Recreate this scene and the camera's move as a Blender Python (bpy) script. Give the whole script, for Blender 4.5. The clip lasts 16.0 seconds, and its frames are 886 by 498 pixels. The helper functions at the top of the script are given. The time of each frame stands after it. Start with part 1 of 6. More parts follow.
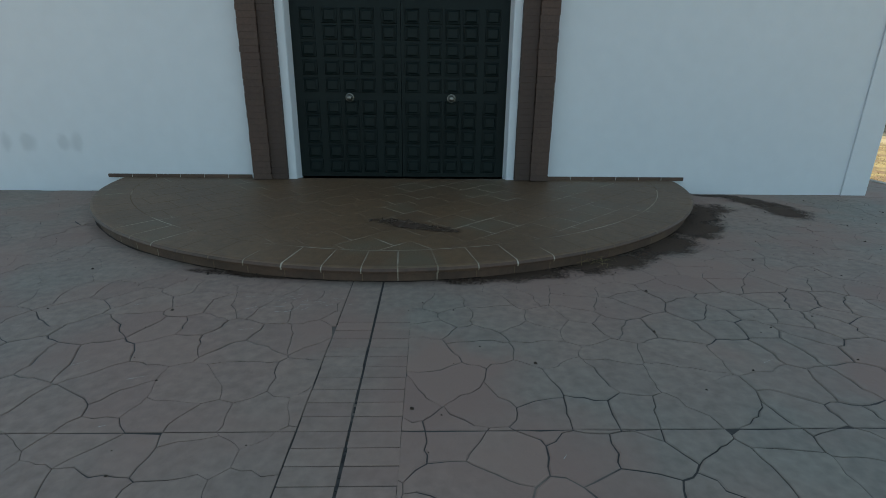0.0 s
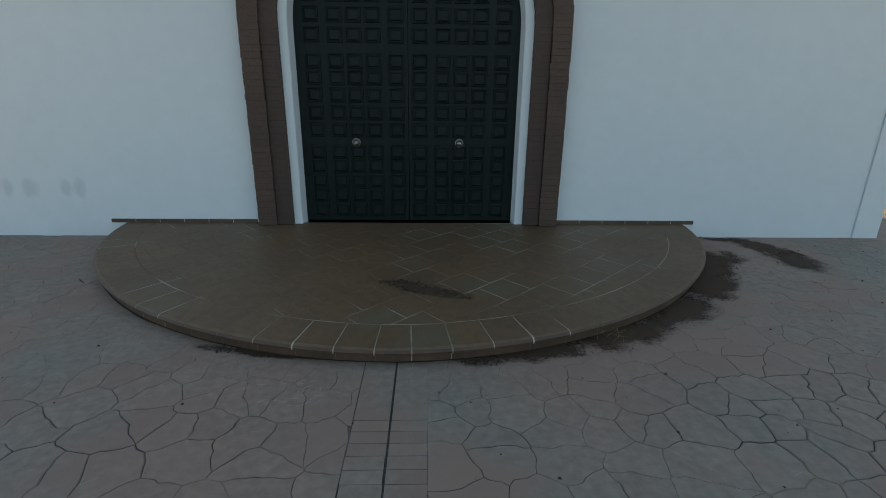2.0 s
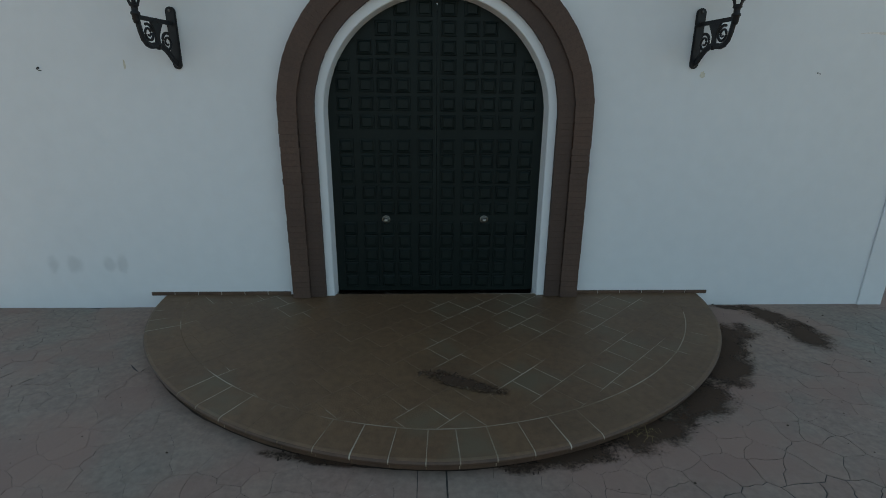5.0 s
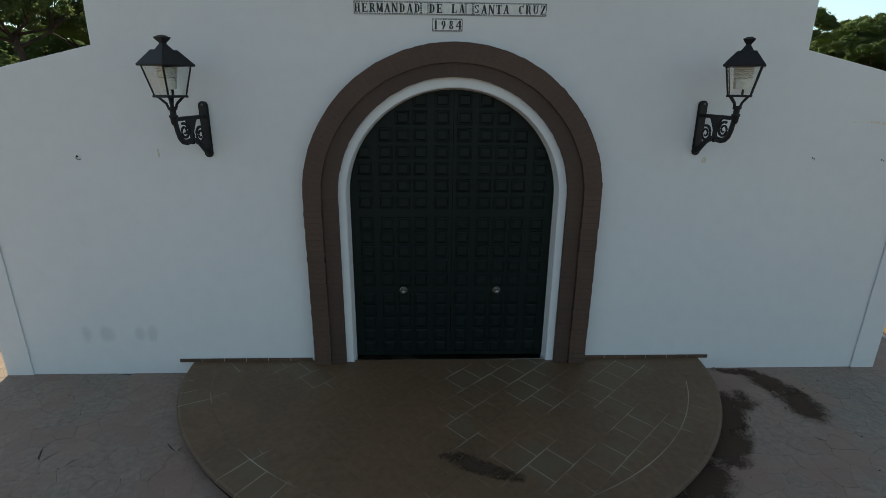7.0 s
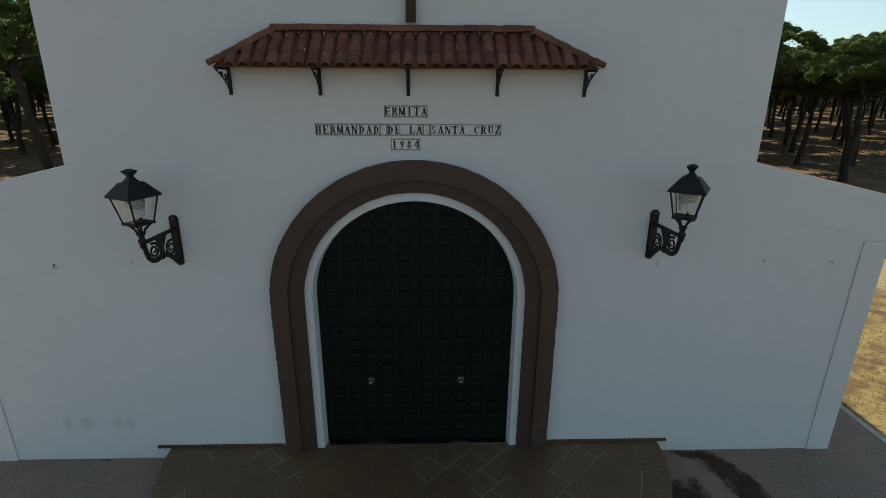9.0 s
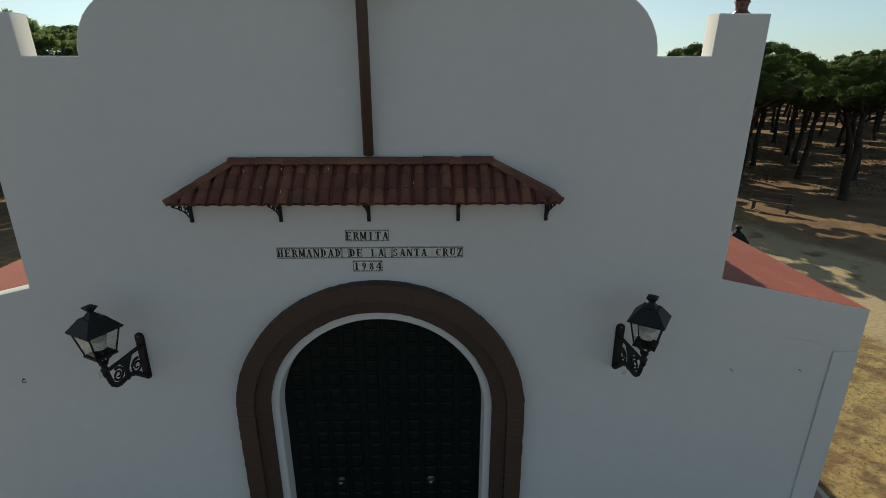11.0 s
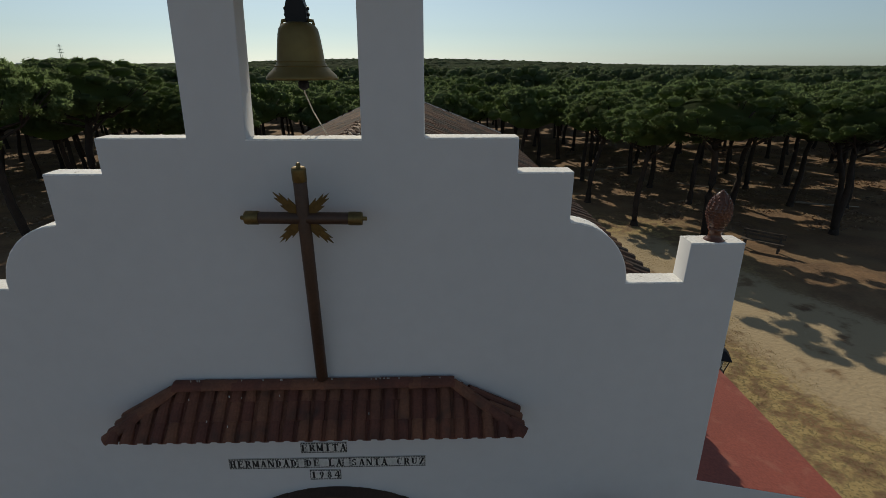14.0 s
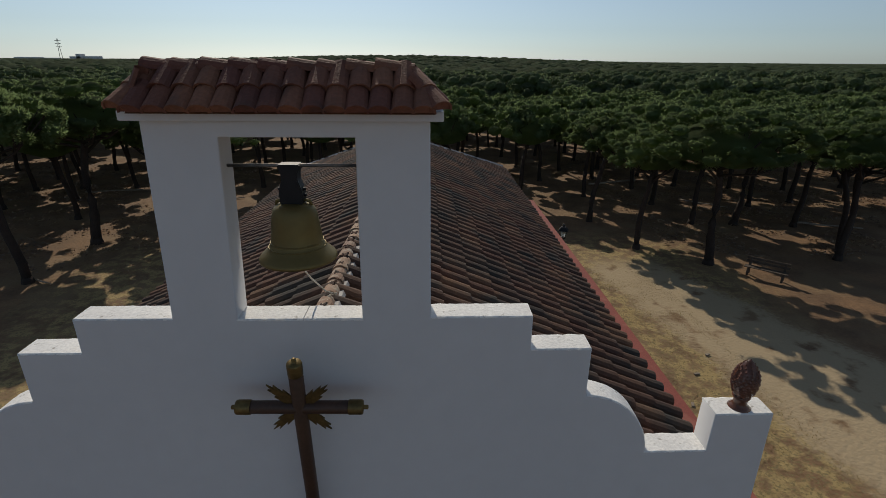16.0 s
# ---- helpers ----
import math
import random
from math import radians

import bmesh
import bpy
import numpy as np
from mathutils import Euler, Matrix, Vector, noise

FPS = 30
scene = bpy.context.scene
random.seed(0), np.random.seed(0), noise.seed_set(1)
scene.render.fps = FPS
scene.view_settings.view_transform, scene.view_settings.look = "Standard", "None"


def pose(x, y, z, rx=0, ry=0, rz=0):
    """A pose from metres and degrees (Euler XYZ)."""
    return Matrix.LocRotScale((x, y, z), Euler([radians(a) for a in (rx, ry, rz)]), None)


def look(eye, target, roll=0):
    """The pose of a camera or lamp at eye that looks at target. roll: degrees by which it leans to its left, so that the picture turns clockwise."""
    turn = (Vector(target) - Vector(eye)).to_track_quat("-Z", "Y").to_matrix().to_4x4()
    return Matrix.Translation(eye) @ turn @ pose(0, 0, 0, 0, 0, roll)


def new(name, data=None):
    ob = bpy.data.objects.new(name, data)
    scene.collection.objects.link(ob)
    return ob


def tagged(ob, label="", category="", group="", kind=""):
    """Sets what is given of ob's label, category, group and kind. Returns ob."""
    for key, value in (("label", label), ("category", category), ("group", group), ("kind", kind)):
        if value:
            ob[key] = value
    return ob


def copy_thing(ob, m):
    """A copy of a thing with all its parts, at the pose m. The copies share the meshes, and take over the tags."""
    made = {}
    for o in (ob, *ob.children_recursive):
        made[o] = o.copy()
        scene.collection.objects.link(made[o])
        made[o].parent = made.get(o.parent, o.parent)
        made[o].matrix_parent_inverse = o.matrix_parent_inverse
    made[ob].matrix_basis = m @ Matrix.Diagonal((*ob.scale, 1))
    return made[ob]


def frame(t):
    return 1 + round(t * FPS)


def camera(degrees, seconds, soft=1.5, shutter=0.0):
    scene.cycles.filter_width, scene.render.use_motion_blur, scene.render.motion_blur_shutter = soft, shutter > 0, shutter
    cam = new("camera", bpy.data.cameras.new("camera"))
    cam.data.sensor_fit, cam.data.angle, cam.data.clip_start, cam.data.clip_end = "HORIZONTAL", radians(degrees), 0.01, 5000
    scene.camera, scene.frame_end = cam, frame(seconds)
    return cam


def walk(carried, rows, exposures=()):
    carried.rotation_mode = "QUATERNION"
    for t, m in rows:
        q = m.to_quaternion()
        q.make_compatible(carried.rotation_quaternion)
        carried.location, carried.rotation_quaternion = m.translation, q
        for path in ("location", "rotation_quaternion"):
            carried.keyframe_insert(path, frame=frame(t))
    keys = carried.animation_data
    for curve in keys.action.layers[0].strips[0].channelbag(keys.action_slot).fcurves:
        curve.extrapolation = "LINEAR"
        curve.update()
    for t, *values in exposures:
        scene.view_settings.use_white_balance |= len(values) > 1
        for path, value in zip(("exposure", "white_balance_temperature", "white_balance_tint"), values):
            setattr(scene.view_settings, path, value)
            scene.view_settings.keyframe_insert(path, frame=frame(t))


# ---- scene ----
cam = camera(82.8, 16.0, soft=0.6)
PATH = [
    (0, (0.425, -6.326, 1.416), (0.478, -4.435, 0.767), 0.7),
    (0.5, (0.383, -6.306, 1.595), (0.437, -4.415, 0.949), 0.7),
    (1, (0.35, -6.22, 1.751), (0.406, -4.326, 1.109), 0.7),
    (1.5, (0.323, -6.117, 1.828), (0.382, -4.224, 1.185), 0.7),
    (2, (0.315, -6.077, 1.901), (0.373, -4.183, 1.259), 0.7),
    (2.5, (0.3, -6.084, 2.045), (0.358, -4.187, 1.412), 0.7),
    (3, (0.298, -6.089, 2.151), (0.356, -4.193, 1.519), 0.7),
    (3.5, (0.274, -6.07, 2.248), (0.334, -4.172, 1.621), 0.7),
    (4, (0.203, -6.055, 2.381), (0.266, -4.155, 1.76), 0.6),
    (6.5, (-0.309, -6.149, 3.522), (-0.243, -4.248, 2.904), 0.5),
    (7, (-0.27, -6.117, 3.753), (-0.199, -4.215, 3.139), 0.6),
    (7.5, (-0.178, -6.048, 4.03), (-0.106, -4.147, 3.412), 0.6),
    (8, (-0.046, -5.992, 4.39), (0.024, -4.094, 3.765), 0.6),
    (10.5, (0.626, -5.736, 6.177), (0.666, -3.845, 5.526), 0.0),
    (11, (0.744, -5.48, 6.525), (0.782, -3.592, 5.866), -0.0),
    (11.5, (0.894, -5.23, 6.829), (0.936, -3.343, 6.166), -0.0),
    (12, (1.0, -5.047, 7.158), (1.048, -3.163, 6.489), 0.0),
    (12.5, (1.087, -4.839, 7.535), (1.138, -2.959, 6.856), 0.0),
    (13, (1.102, -4.705, 7.901), (1.159, -2.826, 7.218), 0.1),
    (13.5, (1.144, -4.575, 8.285), (1.198, -2.697, 7.6), 0.1),
    (14, (1.153, -4.419, 8.681), (1.206, -2.542, 7.993), 0.1),
    (14.5, (1.182, -4.215, 9.056), (1.236, -2.337, 8.37), -0.0),
    (15, (1.175, -3.926, 9.419), (1.231, -2.051, 8.723), 0.3),
    (15.5, (1.133, -3.734, 9.731), (1.188, -1.861, 9.033), 0.3),
    (16, (1.101, -3.577, 10.012), (1.158, -1.705, 9.31), 0.4),
]
EXPOSURES = [(0.0, 0.84, 6850, -3), (4.0, 0.66, 7060, -1), (8.0, 0.22, 7260, 1), (11.0, -0.34, 7340, 1), (12.5, -0.59, 7230, 3), (13.5, -0.90, 7000, 6), (15.0, -0.88, 6750, 9), (16.0, -0.95, 6580, 11)]
walk(cam, [(t, look(eye, target, roll)) for t, eye, target, roll in PATH], EXPOSURES)

# ---- light ----
SUN_WAY = Vector((0.33, -1.43, -1.0))           # the way the light travels
SUN_EL = math.atan2(1.0, math.hypot(0.33, 1.43))
world = bpy.data.worlds.new("world")
scene.world = world
world.use_nodes = True
wn = world.node_tree
wn.nodes.clear()
sky = wn.nodes.new("ShaderNodeTexSky")
sky.sky_type, sky.sun_disc = "NISHITA", False
sky.sun_elevation, sky.sun_rotation = SUN_EL, -math.atan2(0.33, 1.43)
sky.air_density, sky.dust_density, sky.ozone_density = 0.9, 0.4, 4.0
bg = wn.nodes.new("ShaderNodeBackground")
bg.inputs["Strength"].default_value = 0.122
wout = wn.nodes.new("ShaderNodeOutputWorld")
haze = wn.nodes.new("ShaderNodeHueSaturation")
haze.inputs["Saturation"].default_value = 0.57
wn.links.new(sky.outputs["Color"], haze.inputs["Color"])
tint = wn.nodes.new("ShaderNodeMix")
tint.data_type, tint.blend_type = "RGBA", "MULTIPLY"
tint.inputs[0].default_value, tint.inputs[7].default_value = 1.0, (0.88, 1.02, 1.10, 1.0)
wn.links.new(haze.outputs["Color"], tint.inputs[6])
wn.links.new(tint.outputs[2], bg.inputs["Color"])
wn.links.new(bg.outputs["Background"], wout.inputs["Surface"])
sun = new("sun", bpy.data.lights.new("sun", "SUN"))
sun.data.energy, sun.data.angle, sun.data.color = 5.0, radians(0.6), (1.0, 0.90, 0.74)
sun.matrix_world = Matrix.Translation((-6, 40, 30)) @ SUN_WAY.to_track_quat("-Z", "Y").to_matrix().to_4x4()


# ---- materials ----
def material(name, a, b, rough=0.8, big=0.8, small=30.0, metal=0.0, bump=0.3, bump_scale=60.0, vary=0.0, island=0.0, stain=None, stain_scale=2.0, stain_lo=0.55, stain_hi=0.7, spec=0.5, step=0.01, grain=0.16):
    """Two colours mixed by noise at two scales, with stains, a random tone per piece and relief."""
    m = bpy.data.materials.new(name)
    m.use_nodes = True
    t = m.node_tree
    p = t.nodes["Principled BSDF"]
    p.inputs["Roughness"].default_value, p.inputs["Metallic"].default_value = rough, metal
    p.inputs["Specular IOR Level"].default_value = spec
    geo = t.nodes.new("ShaderNodeNewGeometry")

    def noise_at(scale, detail=5.0):
        n = t.nodes.new("ShaderNodeTexNoise")
        n.inputs["Scale"].default_value, n.inputs["Detail"].default_value = scale, detail
        t.links.new(geo.outputs["Position"], n.inputs["Vector"])
        return n.outputs["Fac"]

    def mix(fac, c1, c2, kind="MIX"):
        n = t.nodes.new("ShaderNodeMix")
        n.data_type, n.blend_type = "RGBA", kind
        for socket, value in ((n.inputs[0], fac), (n.inputs[6], c1), (n.inputs[7], c2)):
            if isinstance(value, (int, float)):
                socket.default_value = value
            elif isinstance(value, tuple):
                socket.default_value = (*value, 1.0)
            else:
                t.links.new(value, socket)
        return n.outputs[2]

    def span(fac, lo, hi, to_lo=0.0, to_hi=1.0):
        n = t.nodes.new("ShaderNodeMapRange")
        n.inputs[1].default_value, n.inputs[2].default_value = lo, hi
        n.inputs[3].default_value, n.inputs[4].default_value = to_lo, to_hi
        t.links.new(fac, n.inputs[0])
        return n.outputs[0]

    col = mix(span(noise_at(big), 0.35, 0.65), a, b)
    tone = span(noise_at(small, 8.0), 0.3, 0.7, 1.0 - grain, 1.0 + grain)
    gc = t.nodes.new("ShaderNodeCombineColor")
    for s in gc.inputs[:3]:
        t.links.new(tone, s)
    col = mix(1.0, col, gc.outputs[0], "MULTIPLY")
    if stain:
        col = mix(span(noise_at(stain_scale, 6.0), stain_lo, stain_hi), col, stain)
    if vary or island:
        if vary:
            info = t.nodes.new("ShaderNodeObjectInfo")
            rnd, amount = info.outputs["Random"], vary
        else:
            rnd, amount = geo.outputs["Random Per Island"], island
        hsv = t.nodes.new("ShaderNodeHueSaturation")
        t.links.new(span(rnd, 0.0, 1.0, 1.0 - amount, 1.0 + amount), hsv.inputs["Value"])
        t.links.new(span(rnd, 0.0, 1.0, 0.5 - amount * 0.04, 0.5 + amount * 0.04), hsv.inputs["Hue"])
        t.links.new(col, hsv.inputs["Color"])
        col = hsv.outputs["Color"]
    t.links.new(col, p.inputs["Base Color"])
    if bump:
        bn = t.nodes.new("ShaderNodeBump")
        bn.inputs["Strength"].default_value, bn.inputs["Distance"].default_value = bump, step
        t.links.new(noise_at(bump_scale, 6.0), bn.inputs["Height"])
        t.links.new(bn.outputs["Normal"], p.inputs["Normal"])
    return m


def glass_material(name, tint, rough=0.05):
    m = bpy.data.materials.new(name)
    m.use_nodes = True
    p = m.node_tree.nodes["Principled BSDF"]
    p.inputs["Base Color"].default_value = (*tint, 1)
    p.inputs["Transmission Weight"].default_value, p.inputs["Roughness"].default_value, p.inputs["IOR"].default_value = 1.0, rough, 1.45
    return m


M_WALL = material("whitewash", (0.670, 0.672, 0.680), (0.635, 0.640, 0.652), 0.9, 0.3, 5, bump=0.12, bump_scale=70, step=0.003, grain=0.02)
# same whitewash with weather specks, base lightened to brighten the sunlit tops
M_WALLTOP = material("whitewash_weathered_sunlit", (0.89, 0.885, 0.86), (0.82, 0.81, 0.785), 0.9, 3, 40, bump=0.6, bump_scale=38, stain=(0.42, 0.40, 0.36), stain_scale=17, stain_lo=0.63, stain_hi=0.74, grain=0.10)
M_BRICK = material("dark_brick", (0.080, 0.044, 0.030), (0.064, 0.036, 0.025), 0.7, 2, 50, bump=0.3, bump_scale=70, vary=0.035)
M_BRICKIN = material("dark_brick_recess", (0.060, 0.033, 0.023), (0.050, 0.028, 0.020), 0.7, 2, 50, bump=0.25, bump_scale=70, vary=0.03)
M_MORTAR = material("brown_mortar", (0.066, 0.037, 0.026), (0.054, 0.031, 0.022), 0.9, 6, 60)
M_DOOR = material("dark_green_paint", (0.0035, 0.0080, 0.0072), (0.0055, 0.0105, 0.0095), 0.5, 2, 20, bump=0.15, bump_scale=30, spec=0.18)
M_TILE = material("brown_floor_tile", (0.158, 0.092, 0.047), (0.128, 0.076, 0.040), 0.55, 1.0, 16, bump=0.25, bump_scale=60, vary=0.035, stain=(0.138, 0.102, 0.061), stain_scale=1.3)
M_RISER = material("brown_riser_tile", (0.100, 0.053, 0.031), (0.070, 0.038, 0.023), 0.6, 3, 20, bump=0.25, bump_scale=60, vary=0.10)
M_GROUT = material("pale_grout", (0.146, 0.097, 0.057), (0.162, 0.110, 0.067), 0.9, 1.3, 30, stain=(0.42, 0.37, 0.29), stain_scale=1.3, stain_lo=0.52, stain_hi=0.64)
M_GROUTLINE = material("worn_grout_line", (0.42, 0.37, 0.29), (0.20, 0.15, 0.10), 0.9, 2.5, 40)
M_PAVE = material("stamped_concrete", (0.296, 0.197, 0.152), (0.236, 0.201, 0.162), 0.75, 0.55, 18, bump=0.5, bump_scale=28, vary=0.045, stain=(0.283, 0.185, 0.144), stain_scale=0.9, stain_lo=0.48, stain_hi=0.62, step=0.008)
M_PAVEGAP = material("paving_joint", (0.040, 0.037, 0.034), (0.070, 0.062, 0.056), 0.9, 3.5, 40, stain=(0.22, 0.175, 0.140), stain_scale=1.5, stain_lo=0.54, stain_hi=0.66)
M_JOINT = material("gravel_joint", (0.03, 0.028, 0.026), (0.05, 0.045, 0.04), 0.95, 20, 90)
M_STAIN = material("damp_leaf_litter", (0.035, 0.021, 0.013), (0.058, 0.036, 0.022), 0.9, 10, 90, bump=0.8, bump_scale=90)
def decal_material(name, c1, c2, most):
    """A stain that thins out towards its ragged edge."""
    m = bpy.data.materials.new(name)
    m.use_nodes = True
    t = m.node_tree
    p = t.nodes["Principled BSDF"]
    p.inputs["Roughness"].default_value = 0.95
    tc = t.nodes.new("ShaderNodeTexCoord")
    geo = t.nodes.new("ShaderNodeNewGeometry")

    def calc(op, *args):
        n = t.nodes.new("ShaderNodeMath")
        n.operation = op
        for s, v in zip(n.inputs, args):
            if isinstance(v, (int, float)):
                s.default_value = v
            else:
                t.links.new(v, s)
        return n.outputs[0]

    def noise_at(scale, detail):
        n = t.nodes.new("ShaderNodeTexNoise")
        n.inputs["Scale"].default_value, n.inputs["Detail"].default_value = scale, detail
        t.links.new(geo.outputs["Position"], n.inputs["Vector"])
        return n.outputs["Fac"]

    sep = t.nodes.new("ShaderNodeSeparateXYZ")
    t.links.new(tc.outputs["Generated"], sep.inputs[0])
    u, v = (calc("MULTIPLY", calc("SUBTRACT", sep.outputs[k], 0.5), 2.0) for k in (0, 1))
    r = calc("SQRT", calc("ADD", calc("MULTIPLY", u, u), calc("MULTIPLY", v, v)))
    wob = calc("ADD", calc("MULTIPLY", calc("SUBTRACT", noise_at(4.0, 4.0), 0.5), 1.3), calc("MULTIPLY", calc("SUBTRACT", noise_at(38.0, 6.0), 0.5), 0.7))
    edge = calc("SUBTRACT", calc("SUBTRACT", 0.74, r), wob)
    n = t.nodes.new("ShaderNodeMapRange")
    n.interpolation_type = "SMOOTHSTEP"
    n.inputs[1].default_value, n.inputs[2].default_value, n.inputs[4].default_value = -0.18, 0.42, most
    t.links.new(edge, n.inputs[0])
    # nothing reaches the rim of the sheet
    rim = t.nodes.new("ShaderNodeMapRange")
    rim.inputs[1].default_value, rim.inputs[2].default_value, rim.inputs[3].default_value, rim.inputs[4].default_value = 0.86, 0.99, 1.0, 0.0
    t.links.new(r, rim.inputs[0])
    t.links.new(calc("MULTIPLY", n.outputs[0], rim.outputs[0]), p.inputs["Alpha"])
    mix = t.nodes.new("ShaderNodeMix")
    mix.data_type = "RGBA"
    mix.inputs[6].default_value, mix.inputs[7].default_value = (*c1, 1), (*c2, 1)
    t.links.new(noise_at(60.0, 6.0), mix.inputs[0])
    t.links.new(mix.outputs[2], p.inputs["Base Color"])
    return m


M_DECAL = decal_material("damp_litter_stain", (0.040, 0.021, 0.011), (0.090, 0.050, 0.027), 0.93)
M_SMUDGE = decal_material("grey_smudge", (0.30, 0.30, 0.29), (0.42, 0.41, 0.40), 0.11)
M_KERB = material("pale_kerb", (0.50, 0.47, 0.42), (0.40, 0.38, 0.34), 0.9, 2, 30)
M_CLAY = material("red_clay_tile", (0.198, 0.074, 0.044), (0.138, 0.053, 0.034), 0.8, 3, 40, bump=0.5, bump_scale=50, vary=0.22, stain=(0.085, 0.042, 0.030), stain_scale=5, stain_lo=0.56, stain_hi=0.75)
M_ROOF = material("weathered_roof_tile", (0.156, 0.080, 0.051), (0.092, 0.058, 0.043), 0.85, 1.2, 30, bump=0.5, bump_scale=50, vary=0.26, stain=(0.05, 0.045, 0.04), stain_scale=1.6, stain_lo=0.45, stain_hi=0.65, spec=0.25)
M_ROOFJ = material("weathered_roof_tile_far", (0.156, 0.080, 0.051), (0.092, 0.058, 0.043), 0.85, 1.2, 30, bump=0.5, bump_scale=50, island=0.26, stain=(0.05, 0.045, 0.04), stain_scale=1.6, stain_lo=0.45, stain_hi=0.65, spec=0.25)
M_ROOFBED = material("roof_bed", (0.055, 0.04, 0.033), (0.04, 0.03, 0.027), 0.9, 3, 40)
M_RIDGE = material("lichen_ridge_tile", (0.34, 0.22, 0.15), (0.24, 0.15, 0.10), 0.85, 6, 40, vary=0.2, stain=(0.42, 0.36, 0.28), stain_scale=9, stain_lo=0.5, stain_hi=0.65)
M_MORTARW = material("white_mortar", (0.55, 0.53, 0.5), (0.38, 0.36, 0.34), 0.9, 4, 40)
M_RED = material("red_roof_paint", (0.30, 0.075, 0.052), (0.26, 0.065, 0.046), 0.75, 1.2, 30, bump=0.35, bump_scale=30, stain=(0.36, 0.13, 0.09), stain_scale=3, stain_lo=0.58, stain_hi=0.8)
M_IRON = material("black_iron", (0.010, 0.011, 0.013), (0.015, 0.015, 0.017), 0.55, 5, 60, bump=0.2, spec=0.3)
M_GLASS = glass_material("lantern_glass", (0.93, 0.94, 0.92))
M_LAMP = material("milky_lamp", (0.75, 0.74, 0.70), (0.7, 0.68, 0.64), 0.4, 5, 30, bump=0)
M_WOOD = material("brown_stained_wood", (0.075, 0.036, 0.020), (0.055, 0.028, 0.017), 0.5, 4, 40, bump=0.3, bump_scale=40)
M_BRASS = material("aged_brass", (0.20, 0.145, 0.058), (0.135, 0.10, 0.043), 0.5, 8, 40, metal=0.85, bump=0.15)
M_BELL = material("bell_bronze", (0.210, 0.158, 0.054), (0.170, 0.128, 0.046), 0.5, 3, 16, metal=0.55, bump=0.05, grain=0.06)
M_STEEL = material("steel_rod", (0.22, 0.22, 0.22), (0.15, 0.15, 0.15), 0.5, 8, 60, metal=1.0, bump=0)
M_KNOB = material("bright_brass", (0.27, 0.26, 0.23), (0.20, 0.19, 0.17), 0.4, 8, 60, metal=1.0, bump=0)
M_GLAZE = material("brown_glazed_ceramic", (0.16, 0.062, 0.036), (0.095, 0.040, 0.026), 0.24, 12, 50, bump=0.1)
M_CERAMIC = material("white_letter_tile", (0.66, 0.66, 0.64), (0.62, 0.62, 0.60), 0.45, 8, 40, bump=0.05, vary=0.05)
M_INK = material("black_glaze", (0.008, 0.008, 0.010), (0.015, 0.015, 0.015), 0.55, 30, 90, bump=0)
M_ROPE = material("pale_rope", (0.6, 0.57, 0.5), (0.45, 0.42, 0.36), 0.9, 30, 90)
M_BARK = material("pine_bark", (0.045, 0.031, 0.024), (0.028, 0.021, 0.018), 0.95, 2, 20, bump=1.0, bump_scale=14, step=0.05)
M_BENCH = material("weathered_bench_wood", (0.10, 0.075, 0.056), (0.07, 0.053, 0.041), 0.8, 3, 40)
M_GRASS = material("dry_grass", (0.38, 0.285, 0.125), (0.30, 0.225, 0.10), 0.9, 0.5, 12, bump=0, island=0.25)
M_TWIG = material("dry_twigs", (0.26, 0.16, 0.09), (0.17, 0.13, 0.10), 0.95, 0.3, 12, bump=0, island=0.45)
M_LITTER = material("fallen_wood", (0.30, 0.25, 0.20), (0.2, 0.16, 0.12), 0.9, 4, 30)
M_BUILD = material("distant_white_wall", (0.7, 0.7, 0.7), (0.6, 0.6, 0.6), 0.9, 0.05, 1)


def leaf_material(name, a, b, big, relief, thin):
    m = material(name, a, b, 0.95, big, 3.0, bump=1.0, bump_scale=relief, island=0.25, step=1.6 / relief, spec=0.08)
    p = m.node_tree.nodes["Principled BSDF"]
    t = m.node_tree
    out = [n for n in t.nodes if n.type == "OUTPUT_MATERIAL"][0]
    tr = t.nodes.new("ShaderNodeBsdfTranslucent")
    tr.inputs["Color"].default_value = (a[0] * 2.4, a[1] * 2.5, a[2] * 2.2, 1)
    mx = t.nodes.new("ShaderNodeMixShader")
    mx.inputs[0].default_value = thin
    t.links.new(p.outputs[0], mx.inputs[1])
    t.links.new(tr.outputs[0], mx.inputs[2])
    t.links.new(mx.outputs[0], out.inputs["Surface"])
    return m


M_LEAF = leaf_material("pine_needles", (0.098, 0.128, 0.062), (0.070, 0.098, 0.049), 0.45, 9.0, 0.58)
# aerial haze is mixed into this green: paler and greyer than the near needles
M_LEAFFAR = leaf_material("pine_canopy_hazed", (0.106, 0.134, 0.074), (0.078, 0.104, 0.060), 0.06, 3.0, 0.46)


